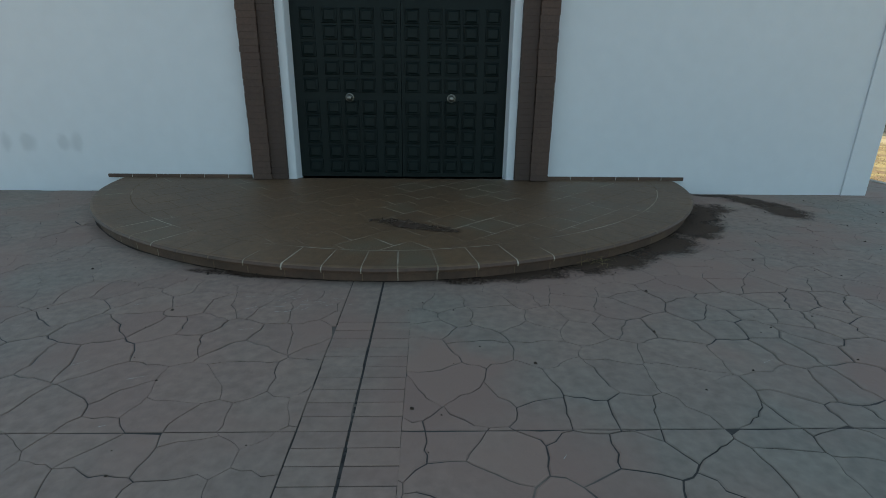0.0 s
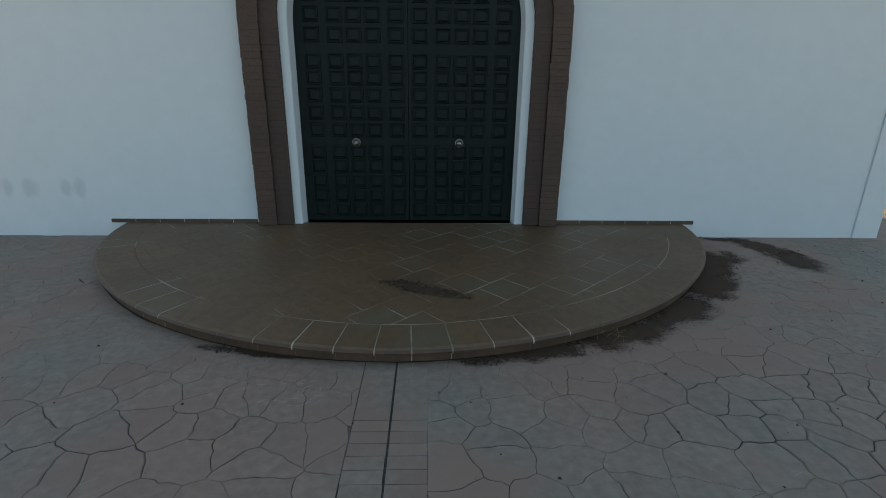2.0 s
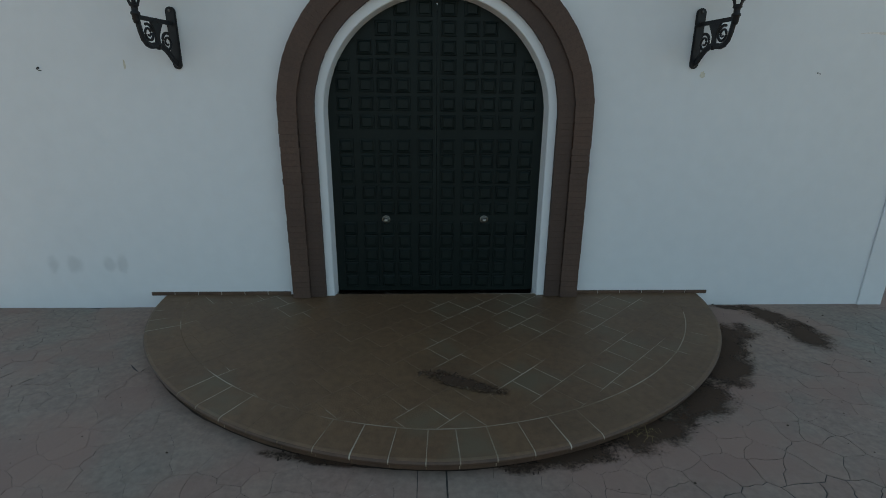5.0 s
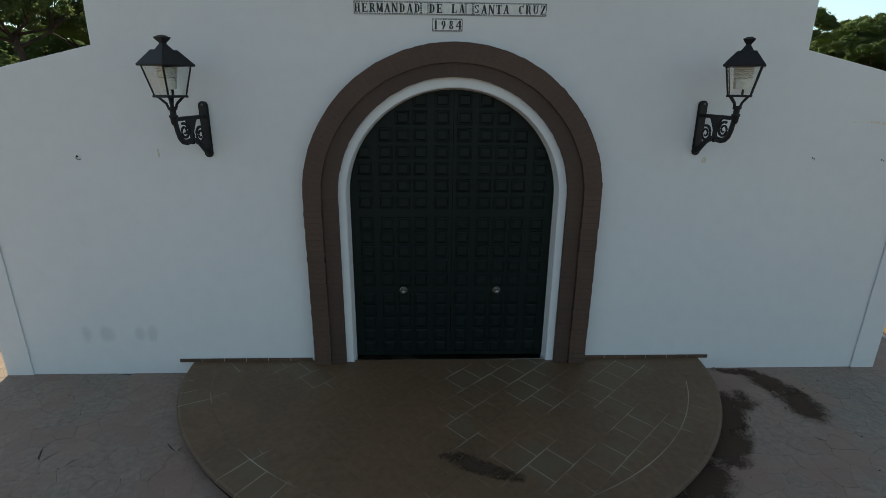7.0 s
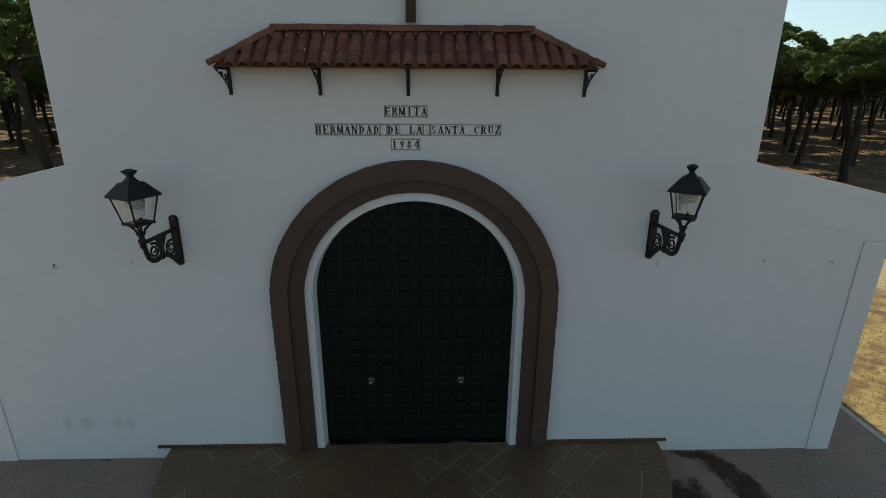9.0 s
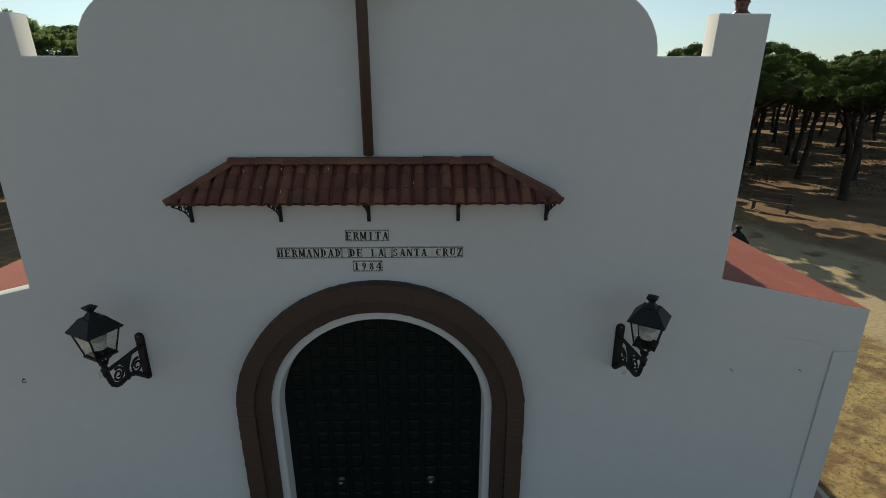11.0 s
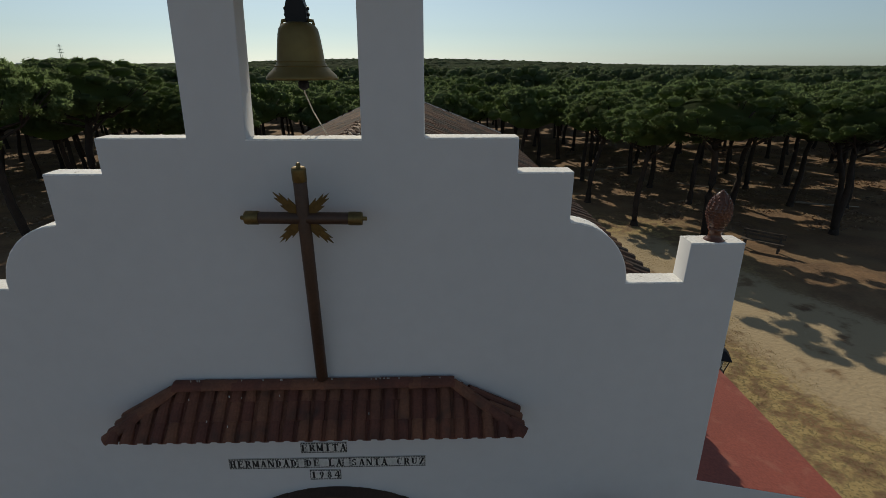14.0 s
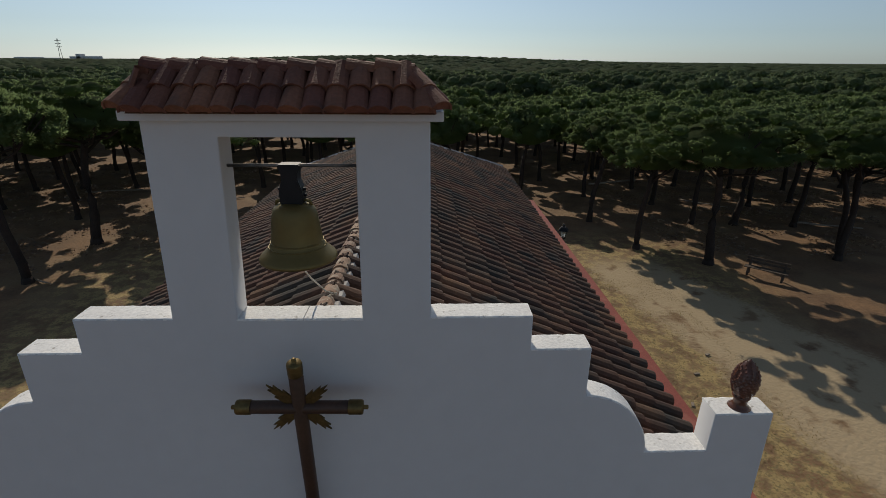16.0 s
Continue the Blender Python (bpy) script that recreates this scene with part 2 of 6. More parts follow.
def ground_material():
    m = material("forest_ground", (0.225, 0.132, 0.066), (0.145, 0.086, 0.046), 0.95, 0.6, 6.0, bump=0.8, bump_scale=7.0, stain=(0.215, 0.140, 0.074), stain_scale=0.35, stain_lo=0.5, stain_hi=0.62, step=0.05)
    t = m.node_tree
    p = t.nodes["Principled BSDF"]
    base = p.inputs["Base Color"].links[0].from_socket
    geo = [n for n in t.nodes if n.type == "NEW_GEOMETRY"][0]
    sep = t.nodes.new("ShaderNodeSeparateXYZ")
    t.links.new(geo.outputs["Position"], sep.inputs[0])

    def calc(op, *args):
        n = t.nodes.new("ShaderNodeMath")
        n.operation = op
        for s, v in zip(n.inputs, args):
            if isinstance(v, (int, float)):
                s.default_value = v
            else:
                t.links.new(v, s)
        return n.outputs[0]

    def noise_at(scale, detail):
        n = t.nodes.new("ShaderNodeTexNoise")
        n.inputs["Scale"].default_value, n.inputs["Detail"].default_value = scale, detail
        t.links.new(geo.outputs["Position"], n.inputs["Vector"])
        return n.outputs["Fac"]

    def blend(fac, c1, c2):
        n = t.nodes.new("ShaderNodeMix")
        n.data_type = "RGBA"
        t.links.new(fac, n.inputs[0])
        t.links.new(c1, n.inputs[6])
        if isinstance(c2, tuple):
            n.inputs[7].default_value = (*c2, 1)
        else:
            t.links.new(c2, n.inputs[7])
        return n.outputs[2]

    def ramp(v, lo, hi):
        n = t.nodes.new("ShaderNodeMapRange")
        n.interpolation_type = "SMOOTHSTEP"
        n.inputs[1].default_value, n.inputs[2].default_value = lo, hi
        t.links.new(v, n.inputs[0])
        return n.outputs[0]

    x, y = sep.outputs[0], sep.outputs[1]
    wob = calc("MULTIPLY", calc("SUBTRACT", noise_at(0.45, 5.0), 0.5), 3.6)
    fine = calc("MULTIPLY", calc("SUBTRACT", noise_at(6.0, 6.0), 0.5), 1.4)
    # straw belt round the chapel
    dx = calc("ABSOLUTE", x)
    belt = calc("ADD", calc("ADD", dx, wob), fine)
    # cut off behind the camera: darker unseen ground there lowers bounce on the front
    straw_in = calc("MULTIPLY", calc("SUBTRACT", 1.0, ramp(belt, 13.5, 18.5)), calc("MULTIPLY", ramp(calc("ADD", y, wob), -9.0, -5.0), calc("SUBTRACT", 1.0, ramp(calc("ADD", y, wob), 22.0, 28.0))))
    n2 = noise_at(2.2, 8.0)
    straw = blend(ramp(n2, 0.4, 0.6), base, (0.36, 0.265, 0.115))
    straw = blend(ramp(noise_at(11.0, 6.0), 0.50, 0.64), straw, (0.20, 0.155, 0.07))
    col = blend(straw_in, base, straw)
    # pale sandy track
    run = calc("MAXIMUM", calc("SUBTRACT", 20.0, y), 0.0)
    centre = calc("ADD", 11.7, calc("MULTIPLY", run, 0.33))
    half = calc("ADD", 1.9, calc("MULTIPLY", run, 0.13))
    off = calc("SUBTRACT", calc("ADD", calc("ABSOLUTE", calc("SUBTRACT", x, centre)), calc("ADD", calc("MULTIPLY", wob, 0.5), fine)), half)
    track = calc("MULTIPLY", calc("SUBTRACT", 1.0, ramp(off, -0.4, 0.7)), calc("SUBTRACT", 1.0, ramp(y, 20.0, 22.5)))
    sand = blend(ramp(noise_at(3.0, 7.0), 0.45, 0.7), base, (0.345, 0.262, 0.160))
    sand = blend(ramp(noise_at(0.9, 6.0), 0.3, 0.45), sand, (0.395, 0.308, 0.190))
    col = blend(track, col, sand)
    t.links.new(col, p.inputs["Base Color"])
    return m


M_GROUND = ground_material()


# ---- helpers for meshes ----
def solid(name, bm, mat, parent=None, smooth=False):
    me = bpy.data.meshes.new(name)
    bm.normal_update()
    bm.to_mesh(me)
    bm.free()
    if mat:
        me.materials.append(mat)
    if smooth:
        for f in me.polygons:
            f.use_smooth = True
    ob = new(name, me)
    ob.parent = parent
    return ob


def part(name, bm, mat, parent, label="", smooth=False):
    ob = solid(name, bm, mat, parent, smooth)
    if label:
        ob["label"] = label
    return ob


def share(name, me, parent, m):
    """An object of its own on a mesh that alike pieces share."""
    ob = new(name, me)
    ob.parent = parent
    ob.matrix_local = m
    return ob


def raw(name, verts, faces, mat, smooth=False):
    me = bpy.data.meshes.new(name)
    me.from_pydata(verts, [], faces)
    me.materials.append(mat)
    if smooth:
        for f in me.polygons:
            f.use_smooth = True
    me.update()
    return me


def empty(name, m=Matrix.Identity(4)):
    ob = new(name)
    ob.matrix_world = m
    return ob


def add_box(bm, x0, x1, y0, y1, z0, z1, bevel=0.0, m=None):
    b2 = bmesh.new()
    bmesh.ops.create_cube(b2, size=1.0)
    for v in b2.verts:
        v.co = Vector(((x0 + x1) / 2 + v.co.x * (x1 - x0), (y0 + y1) / 2 + v.co.y * (y1 - y0), (z0 + z1) / 2 + v.co.z * (z1 - z0)))
    if bevel:
        bmesh.ops.bevel(b2, geom=b2.edges[:], offset=bevel, segments=2, affect="EDGES", profile=0.6)
    merge(bm, b2, m)
    return bm


def merge(bm, b2, m=None):
    if m is not None:
        bmesh.ops.transform(b2, matrix=m, verts=b2.verts)
    me = bpy.data.meshes.new("tmp")
    b2.to_mesh(me)
    b2.free()
    bm.from_mesh(me)
    bpy.data.meshes.remove(me)
    return bm


def box(*a, bevel=0.0):
    return add_box(bmesh.new(), *a, bevel=bevel)


def add_lathe(bm, profile, seg=24, m=None):
    """Turn (radius, z) pairs round z."""
    b2 = bmesh.new()
    rings = []
    for r, z in profile:
        rings.append([b2.verts.new((r * math.cos(2 * math.pi * k / seg), r * math.sin(2 * math.pi * k / seg), z)) for k in range(seg)])
    for a, b in zip(rings, rings[1:]):
        for k in range(seg):
            b2.faces.new((a[k], a[(k + 1) % seg], b[(k + 1) % seg], b[k]))
    b2.faces.new(rings[0][::-1])
    b2.faces.new(rings[-1])
    return merge(bm, b2, m)


def lathe(profile, seg=24, m=None):
    return add_lathe(bmesh.new(), profile, seg, m)


def add_tube(bm, pts, r0, r1=None, seg=6, flat=1.0):
    """A tube through points, tapering from r0 to r1."""
    r1 = r0 if r1 is None else r1
    pts = [Vector(p) for p in pts]
    rings = []
    for i, p in enumerate(pts):
        d = (pts[min(i + 1, len(pts) - 1)] - pts[max(i - 1, 0)]).normalized()
        side = d.cross(Vector((0, 0, 1)))
        if side.length < 1e-3:
            side = Vector((1, 0, 0))
        side.normalize()
        up = side.cross(d)
        r = r0 + (r1 - r0) * i / max(1, len(pts) - 1)
        rings.append([bm.verts.new(p + r * (math.cos(2 * math.pi * k / seg) * side * flat + math.sin(2 * math.pi * k / seg) * up)) for k in range(seg)])
    for a, b in zip(rings, rings[1:]):
        for k in range(seg):
            bm.faces.new((a[k], a[(k + 1) % seg], b[(k + 1) % seg], b[k]))
    bm.faces.new(rings[0][::-1])
    bm.faces.new(rings[-1])
    return bm


def tube(pts, r0, r1=None, seg=6, flat=1.0):
    return add_tube(bmesh.new(), pts, r0, r1, seg, flat)


def cut_sheet(name, loops, y0, y1, mat, bevel=0.0):
    """A wall of closed (x, z) outlines, the later ones openings, from y0 back to y1."""
    cu = bpy.data.curves.new(name, "CURVE")
    cu.dimensions, cu.fill_mode, cu.extrude, cu.bevel_depth, cu.bevel_resolution = "2D", "BOTH", (y1 - y0) / 2 - bevel, bevel, 2
    for loop in loops:
        sp = cu.splines.new("POLY")
        sp.points.add(len(loop) - 1)
        for q, (x, z) in zip(sp.points, loop):
            q.co = (x, z, 0, 1)
        sp.use_cyclic_u = True
    tmp = new("tmp", cu)
    bpy.context.view_layer.update()
    me = bpy.data.meshes.new_from_object(tmp.evaluated_get(bpy.context.evaluated_depsgraph_get()))
    bpy.data.objects.remove(tmp)
    me.name = name
    me.transform(Matrix.Translation((0, (y0 + y1) / 2, 0)) @ Matrix.Rotation(math.pi / 2, 4, "X"))
    me.materials.clear()
    me.materials.append(mat)
    return me


def clip_poly(poly, a, b, c):
    """Keep the part of a polygon where a x + b y <= c."""
    out = []
    for i, p in enumerate(poly):
        q = poly[(i + 1) % len(poly)]
        dp, dq = a * p[0] + b * p[1] - c, a * q[0] + b * q[1] - c
        if dp <= 0:
            out.append(p)
        if (dp < 0 < dq) or (dq < 0 < dp):
            k = dp / (dp - dq)
            out.append((p[0] + k * (q[0] - p[0]), p[1] + k * (q[1] - p[1])))
    return out


def area(poly):
    return 0.5 * sum(p[0] * q[1] - q[0] * p[1] for p, q in zip(poly, poly[1:] + poly[:1]))


def inset(poly, d):
    """A convex polygon drawn in by d on every side."""
    if area(poly) < 0:
        poly = poly[::-1]
    out = poly
    for p, q in zip(poly, poly[1:] + poly[:1]):
        ex, ey = q[0] - p[0], q[1] - p[1]
        n = math.hypot(ex, ey)
        if n < 1e-6:
            continue
        a, b = ey / n, -ex / n
        out = clip_poly(out, a, b, a * p[0] + b * p[1] - d)
        if len(out) < 3:
            return []
    return out


def slab_mesh(name, poly, z0, z1, mat, edge=0.006):
    """A flat stone or tile with a chamfered top edge."""
    top = inset(poly, edge)
    if len(top) < 3:
        return None
    if area(poly) < 0:
        poly = poly[::-1]
    n, k = len(poly), len(top)
    if n != k:
        mid = poly
        verts = [(x, y, z0) for x, y in mid] + [(x, y, z1) for x, y in mid]
        faces = [[n + i for i in range(n)]] + [[i, (i + 1) % n, n + (i + 1) % n, n + i] for i in range(n)]
        return raw(name, verts, faces, mat)
    verts = [(x, y, z0) for x, y in poly] + [(x, y, z1 - edge * 0.6) for x, y in poly] + [(x, y, z1) for x, y in top]
    # line up the drawn-in corners with the outer ones
    first = min(range(n), key=lambda i: (poly[i][0] - top[0][0]) ** 2 + (poly[i][1] - top[0][1]) ** 2)
    o = lambda i: (i + first) % n
    faces = [[2 * n + i for i in range(n)]]
    for i in range(n):
        j = (i + 1) % n
        faces += [[o(i), o(j), n + o(j), n + o(i)], [n + o(i), n + o(j), 2 * n + j, 2 * n + i]]
    return raw(name, verts, faces, mat)


# ---- ground ----
def ground():
    xs = [-4000, -1500, -500, -200, -100, -60, -40, -25, -15, -8, 0, 8, 15, 25, 40, 60, 100, 200, 500, 1500, 4000]
    ys = [-400, -120, -50, -25, -12, -6, 0, 6, 12, 18, 25, 35, 50, 80, 130, 250, 600, 1500, 4500]
    bm = bmesh.new()
    g = [[bm.verts.new((x, y, -0.10 + (0.10 * noise.noise((x * 0.07, y * 0.07, 3)) - 0.05 if 8 < abs(x) < 60 and 8 < y < 80 else 0))) for x in xs] for y in ys]
    for r0, r1 in zip(g, g[1:]):
        for k in range(len(xs) - 1):
            bm.faces.new((r0[k], r0[k + 1], r1[k + 1], r1[k]))
    return tagged(solid("ground", bm, M_GROUND), "dry forest floor with straw, pine litter and sand", "ground", kind="structure")


ground()

# ---- chapel: facade ----
AX = 0.075                      # axis of the door
SPRING = 2.449                  # where the arches spring
R_DOOR, R_OPEN, R_WHITE, R_INNER, R_OUTER = 1.285, 1.312, 1.405, 1.595, 1.815
THICK = 0.24


def arch_k(r):
    """The outer arches are a little flattened."""
    return 1.0 - 0.026 * min(1.0, max(0.0, (r - 1.42) / 0.41)) - 0.008 * max(0.0, min(1.0, (1.33 - r) / 0.02))


def arch(r, z0=0.0, seg=28, cx=AX):
    pts = [(cx + r, z0)]
    pts += [(cx + r * math.cos(math.pi * k / seg), SPRING + arch_k(r) * r * math.sin(math.pi * k / seg)) for k in range(seg + 1)]
    return pts + [(cx - r, z0)]


def arc(cx, cz, rx, rz, a0, a1, n=14):
    return [(cx + rx * math.cos(radians(a0 + (a1 - a0) * k / n)), cz + rz * math.sin(radians(a0 + (a1 - a0) * k / n))) for k in range(n + 1)]


CX = 0.120                      # axis of the gable
half = [(1.811, 8.072), (1.811, 7.765), (2.323, 7.765), (2.323, 7.30)]
half += [(x, z) for x, z in arc(2.323, 6.678, 0.601, 0.622, 90, 0)]
half += [(3.517, 6.678), (3.527, 7.080), (4.028, 7.080), (4.062, 4.195), (5.985, 3.765), (5.985, -0.35)]
half_l = half[:-3] + [(4.085, 4.150), (5.985, 3.70), (5.985, -0.35)]
outline = [(1.104, 9.62), (1.104, 8.072)] + [(CX + x, z) for x, z in half] + [(CX - x, z) for x, z in half_l[::-1]] + [(-0.915, 8.072), (-0.866, 9.62)]
window = [(-0.430, 8.058), (0.582, 8.058), (0.600, 9.515), (-0.372, 9.515)]
me = cut_sheet("facade_wall", [outline, arch(R_OPEN, -0.2), window], 0.0, THICK, M_WALL, 0.012)
facade = tagged(new("wall_facade", me), "whitewashed stepped chapel gable with bell opening", "wall", kind="structure")


def end_strip(x0, x1, z1):
    """The shallow pier at the outer end of the front."""
    bm = box(x0, x1, -0.022, 0.0, -0.3, z1, bevel=0.010)
    return part("pier", bm, M_WALL, facade)


end_strip(5.785, 6.115, 3.21)
end_strip(-5.875, -5.53, 3.21)

# weathered copings on the tops, trowelled by hand; their paler colour adds sunlight
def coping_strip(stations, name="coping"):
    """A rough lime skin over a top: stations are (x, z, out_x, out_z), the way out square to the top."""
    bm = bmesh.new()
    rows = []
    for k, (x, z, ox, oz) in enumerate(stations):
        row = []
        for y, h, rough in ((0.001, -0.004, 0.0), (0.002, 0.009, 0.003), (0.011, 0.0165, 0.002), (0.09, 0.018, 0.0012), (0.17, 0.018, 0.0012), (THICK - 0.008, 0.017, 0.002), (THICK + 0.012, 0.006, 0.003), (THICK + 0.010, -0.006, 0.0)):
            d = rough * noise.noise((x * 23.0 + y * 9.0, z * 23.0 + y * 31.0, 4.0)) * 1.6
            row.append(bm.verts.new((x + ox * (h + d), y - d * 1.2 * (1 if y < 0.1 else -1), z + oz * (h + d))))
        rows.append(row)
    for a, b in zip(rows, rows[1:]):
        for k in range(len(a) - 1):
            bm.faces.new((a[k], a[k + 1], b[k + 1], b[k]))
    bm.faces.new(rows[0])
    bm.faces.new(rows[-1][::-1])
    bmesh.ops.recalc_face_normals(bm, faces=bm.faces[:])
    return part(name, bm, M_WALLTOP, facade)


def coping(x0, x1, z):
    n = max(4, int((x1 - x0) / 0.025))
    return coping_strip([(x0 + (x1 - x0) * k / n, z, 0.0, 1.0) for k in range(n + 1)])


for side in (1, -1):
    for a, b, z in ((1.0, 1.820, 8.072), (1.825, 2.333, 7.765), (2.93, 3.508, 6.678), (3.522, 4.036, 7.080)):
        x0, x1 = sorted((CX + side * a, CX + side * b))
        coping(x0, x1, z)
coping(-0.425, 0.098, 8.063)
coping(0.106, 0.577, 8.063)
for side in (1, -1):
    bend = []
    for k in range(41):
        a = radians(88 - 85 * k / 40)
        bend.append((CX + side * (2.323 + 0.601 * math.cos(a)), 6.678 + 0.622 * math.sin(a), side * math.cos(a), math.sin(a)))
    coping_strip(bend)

# cornice of the belfry
bm = box(-0.968, 1.208, -0.09, THICK + 0.09, 9.622, 9.690, bevel=0.01)
part("cornice", bm, M_WALL, facade)
bm = box(-0.86, 1.10, -0.03, THICK + 0.03, 9.69, 9.79, bevel=0.01)
part("cornice", bm, M_WALL, facade)

# white splayed frame round the door
def ring_mesh(name, r0, r1, y0, y1, mat, z0):
    """A band between two arches, from y0 at its outer to y1 at its inner edge."""
    bm = bmesh.new()
    a, b = arch(r1, z0, 40), arch(r0, z0, 40)
    rows = [[bm.verts.new((p[0], y0, p[1])) for p in a], [bm.verts.new((p[0], y1, p[1])) for p in b],
            [bm.verts.new((p[0], max(y1 + 0.10, 0.004), p[1])) for p in b], [bm.verts.new((p[0], max(y0 + 0.12, 0.004), p[1])) for p in a]]
    for k in range(4):
        r, s = rows[k], rows[(k + 1) % 4]
        for i in range(len(a) - 1):
            bm.faces.new((r[i], r[i + 1], s[i + 1], s[i]))
    bmesh.ops.recalc_face_normals(bm, faces=bm.faces[:])
    return bm


part("door_surround", ring_mesh("s", R_OPEN, R_WHITE + 0.02, -0.055, -0.055, M_WALL, 0.180), M_WALL, facade, "white plastered band round the door")


def reveal():
    """The splayed plaster reveal between the band and the door."""
    bm = bmesh.new()
    rows = [[bm.verts.new((x, y, z)) for x, z in arch(r, 0.180, 40)] for r, y in ((R_OPEN + 0.002, -0.059), (R_OPEN - 0.006, -0.050), (R_DOOR, 0.135))]
    for a, b in zip(rows, rows[1:]):
        for i in range(len(a) - 1):
            bm.faces.new((a[i], a[i + 1], b[i + 1], b[i]))
    bmesh.ops.recalc_face_normals(bm, faces=bm.faces[:])
    part("reveal", bm, M_WALL, facade, "white splayed plaster reveal")


reveal()


# ---- brick arch ----
brick_arch = tagged(empty("brick_arch"), "dark brown brick surround arching over the door", "brick arch")


def brick_ring(r0, r1, y0, y1, pitch, z0, mat, flat):
    """Bricks up both legs and round the arch; the mesh of a leg brick and of an arch brick are shared."""
    back = ring_mesh("b", r0 + 0.012, r1 - 0.012, y0 + 0.0025, y0 + 0.0025, M_MORTAR, z0)
    part("mortar_bed", back, M_MORTAR, brick_arch)
    w = r1 - r0
    bm = box(-w / 2, w / 2, y0, y1, -pitch / 2 + 0.0022, pitch / 2 - 0.0022, bevel=0.0034)
    me = bpy.data.meshes.new("brick")
    bm.to_mesh(me)
    bm.free()
    me.materials.append(mat)
    n = round((SPRING - z0) / pitch)
    p = (SPRING - z0) / n
    for side in (-1, 1):
        for k in range(n):
            j = random.uniform(-0.0045, 0.0045) if mat is M_BRICK else 0.0
            share("brick", me, brick_arch, Matrix.Translation((AX + side * ((r0 + r1) / 2) + j, random.uniform(-0.0015, 0.0015), z0 + (k + 0.5) * p)))
    # wedge bricks of the arch
    k_n = round(math.pi * r1 / (pitch * 1.02))
    da = math.pi / k_n
    b2 = bmesh.new()
    ha = da / 2 - 0.0006 / r1
    vs = []
    for y in (y0, y1):
        for r, a in ((r0, -ha), (r1, -ha), (r1, ha), (r0, ha)):
            vs.append(b2.verts.new((r * math.cos(a), y, r * math.sin(a))))
    for f in ((0, 1, 2, 3), (7, 6, 5, 4), (0, 4, 5, 1), (1, 5, 6, 2), (2, 6, 7, 3), (3, 7, 4, 0)):
        b2.faces.new([vs[i] for i in f])
    bmesh.ops.recalc_face_normals(b2, faces=b2.faces[:])
    bmesh.ops.bevel(b2, geom=b2.edges[:], offset=0.0006, segments=1, affect="EDGES")
    me2 = bpy.data.meshes.new("arch_brick")
    b2.to_mesh(me2)
    b2.free()
    me2.materials.append(mat)
    for k in range(k_n):
        j = random.uniform(-0.0035, 0.0035)
        share("brick", me2, brick_arch, Matrix.Translation((AX, 0.15 * j, SPRING)) @ Matrix.Diagonal((1, 1, flat, 1)) @ Matrix.Rotation(-(k + 0.5) * da, 4, "Y") @ Matrix.Translation((j, 0, 0)))


brick_ring(R_INNER + 0.001, R_OUTER, -0.150, 0.002, 0.073, 0.192, M_BRICK, 0.982)
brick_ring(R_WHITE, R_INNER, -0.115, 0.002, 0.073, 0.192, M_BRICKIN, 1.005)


# ---- door ----
door = tagged(empty("double_door"), "closed dark green double door with square raised panels", "door")
DY = 0.120


def door_leaf(side):
    x_in, x_out = AX + side * 0.004, AX + side * (R_DOOR + 0.01)
    pts = [(x_in, 0.191), (x_out, 0.191)]
    pts += [(AX + side * (R_DOOR + 0.01) * math.cos(radians(a)), SPRING + (R_DOOR + 0.01) * math.sin(radians(a))) for a in range(0, 90, 6)]
    pts += [(x_in, SPRING + (R_DOOR + 0.01))]
    me = cut_sheet("leaf", [pts], DY, DY + 0.06, M_DOOR, 0.002)
    ob = new("leaf", me)
    ob.parent = door
    return ob


def panel_mesh(w, h):
    """A raised square panel in a sunk moulding."""
    bm = bmesh.new()
    rings = []
    for k, (s, y) in enumerate(((0.5, 0.0), (0.48, -0.010), (0.43, -0.012), (0.40, -0.004), (0.37, -0.004), (0.28, -0.015))):
        rings.append([bm.verts.new((sx * s * w, y, sz * s * h)) for sx, sz in ((-1, -1), (1, -1), (1, 1), (-1, 1))])
    for a, b in zip(rings, rings[1:]):
        for i in range(4):
            bm.faces.new((a[i], a[(i + 1) % 4], b[(i + 1) % 4], b[i]))
    bm.faces.new(rings[-1])
    bmesh.ops.recalc_face_normals(bm, faces=bm.faces[:])
    me = bpy.data.meshes.new("panel")
    bm.to_mesh(me)
    bm.free()
    me.materials.append(M_DOOR)
    return me


PANEL = panel_mesh(0.182, 0.168)
for side in (1, -1):
    leaf = door_leaf(side)
    for z in (0.325, 0.510, 0.695, 0.875, 1.045, 1.305, 1.505, 1.706, 1.898, 2.080, 2.360, 2.572, 2.783, 2.990, 3.195, 3.400, 3.606):
        for col in (0.138, 0.400, 0.616, 0.832, 1.094):
            x = AX + side * col
            edge = abs(x - AX)
            top = SPRING + math.sqrt(max(0.0, (R_DOOR - 0.02) ** 2 - edge ** 2)) if edge < R_DOOR - 0.02 else SPRING
            if edge < R_DOOR - 0.01 and z + 0.035 < top:
                share("panel", PANEL, leaf, Matrix.Translation((x, DY - 0.001, z)))
    kn = lathe([(0.002, 0.0), (0.052, 0.0), (0.054, 0.008), (0.040, 0.012), (0.036, 0.004), (0.020, 0.006), (0.018, 0.04), (0.032, 0.05), (0.034, 0.065), (0.022, 0.08), (0.002, 0.083)], 24,
               Matrix.Translation((0.064 + side * 0.622, DY - 0.001, 1.160)) @ Matrix.Rotation(math.pi / 2, 4, "X"))
    part("knob", kn, M_KNOB, leaf, "round metal door knob", smooth=True)


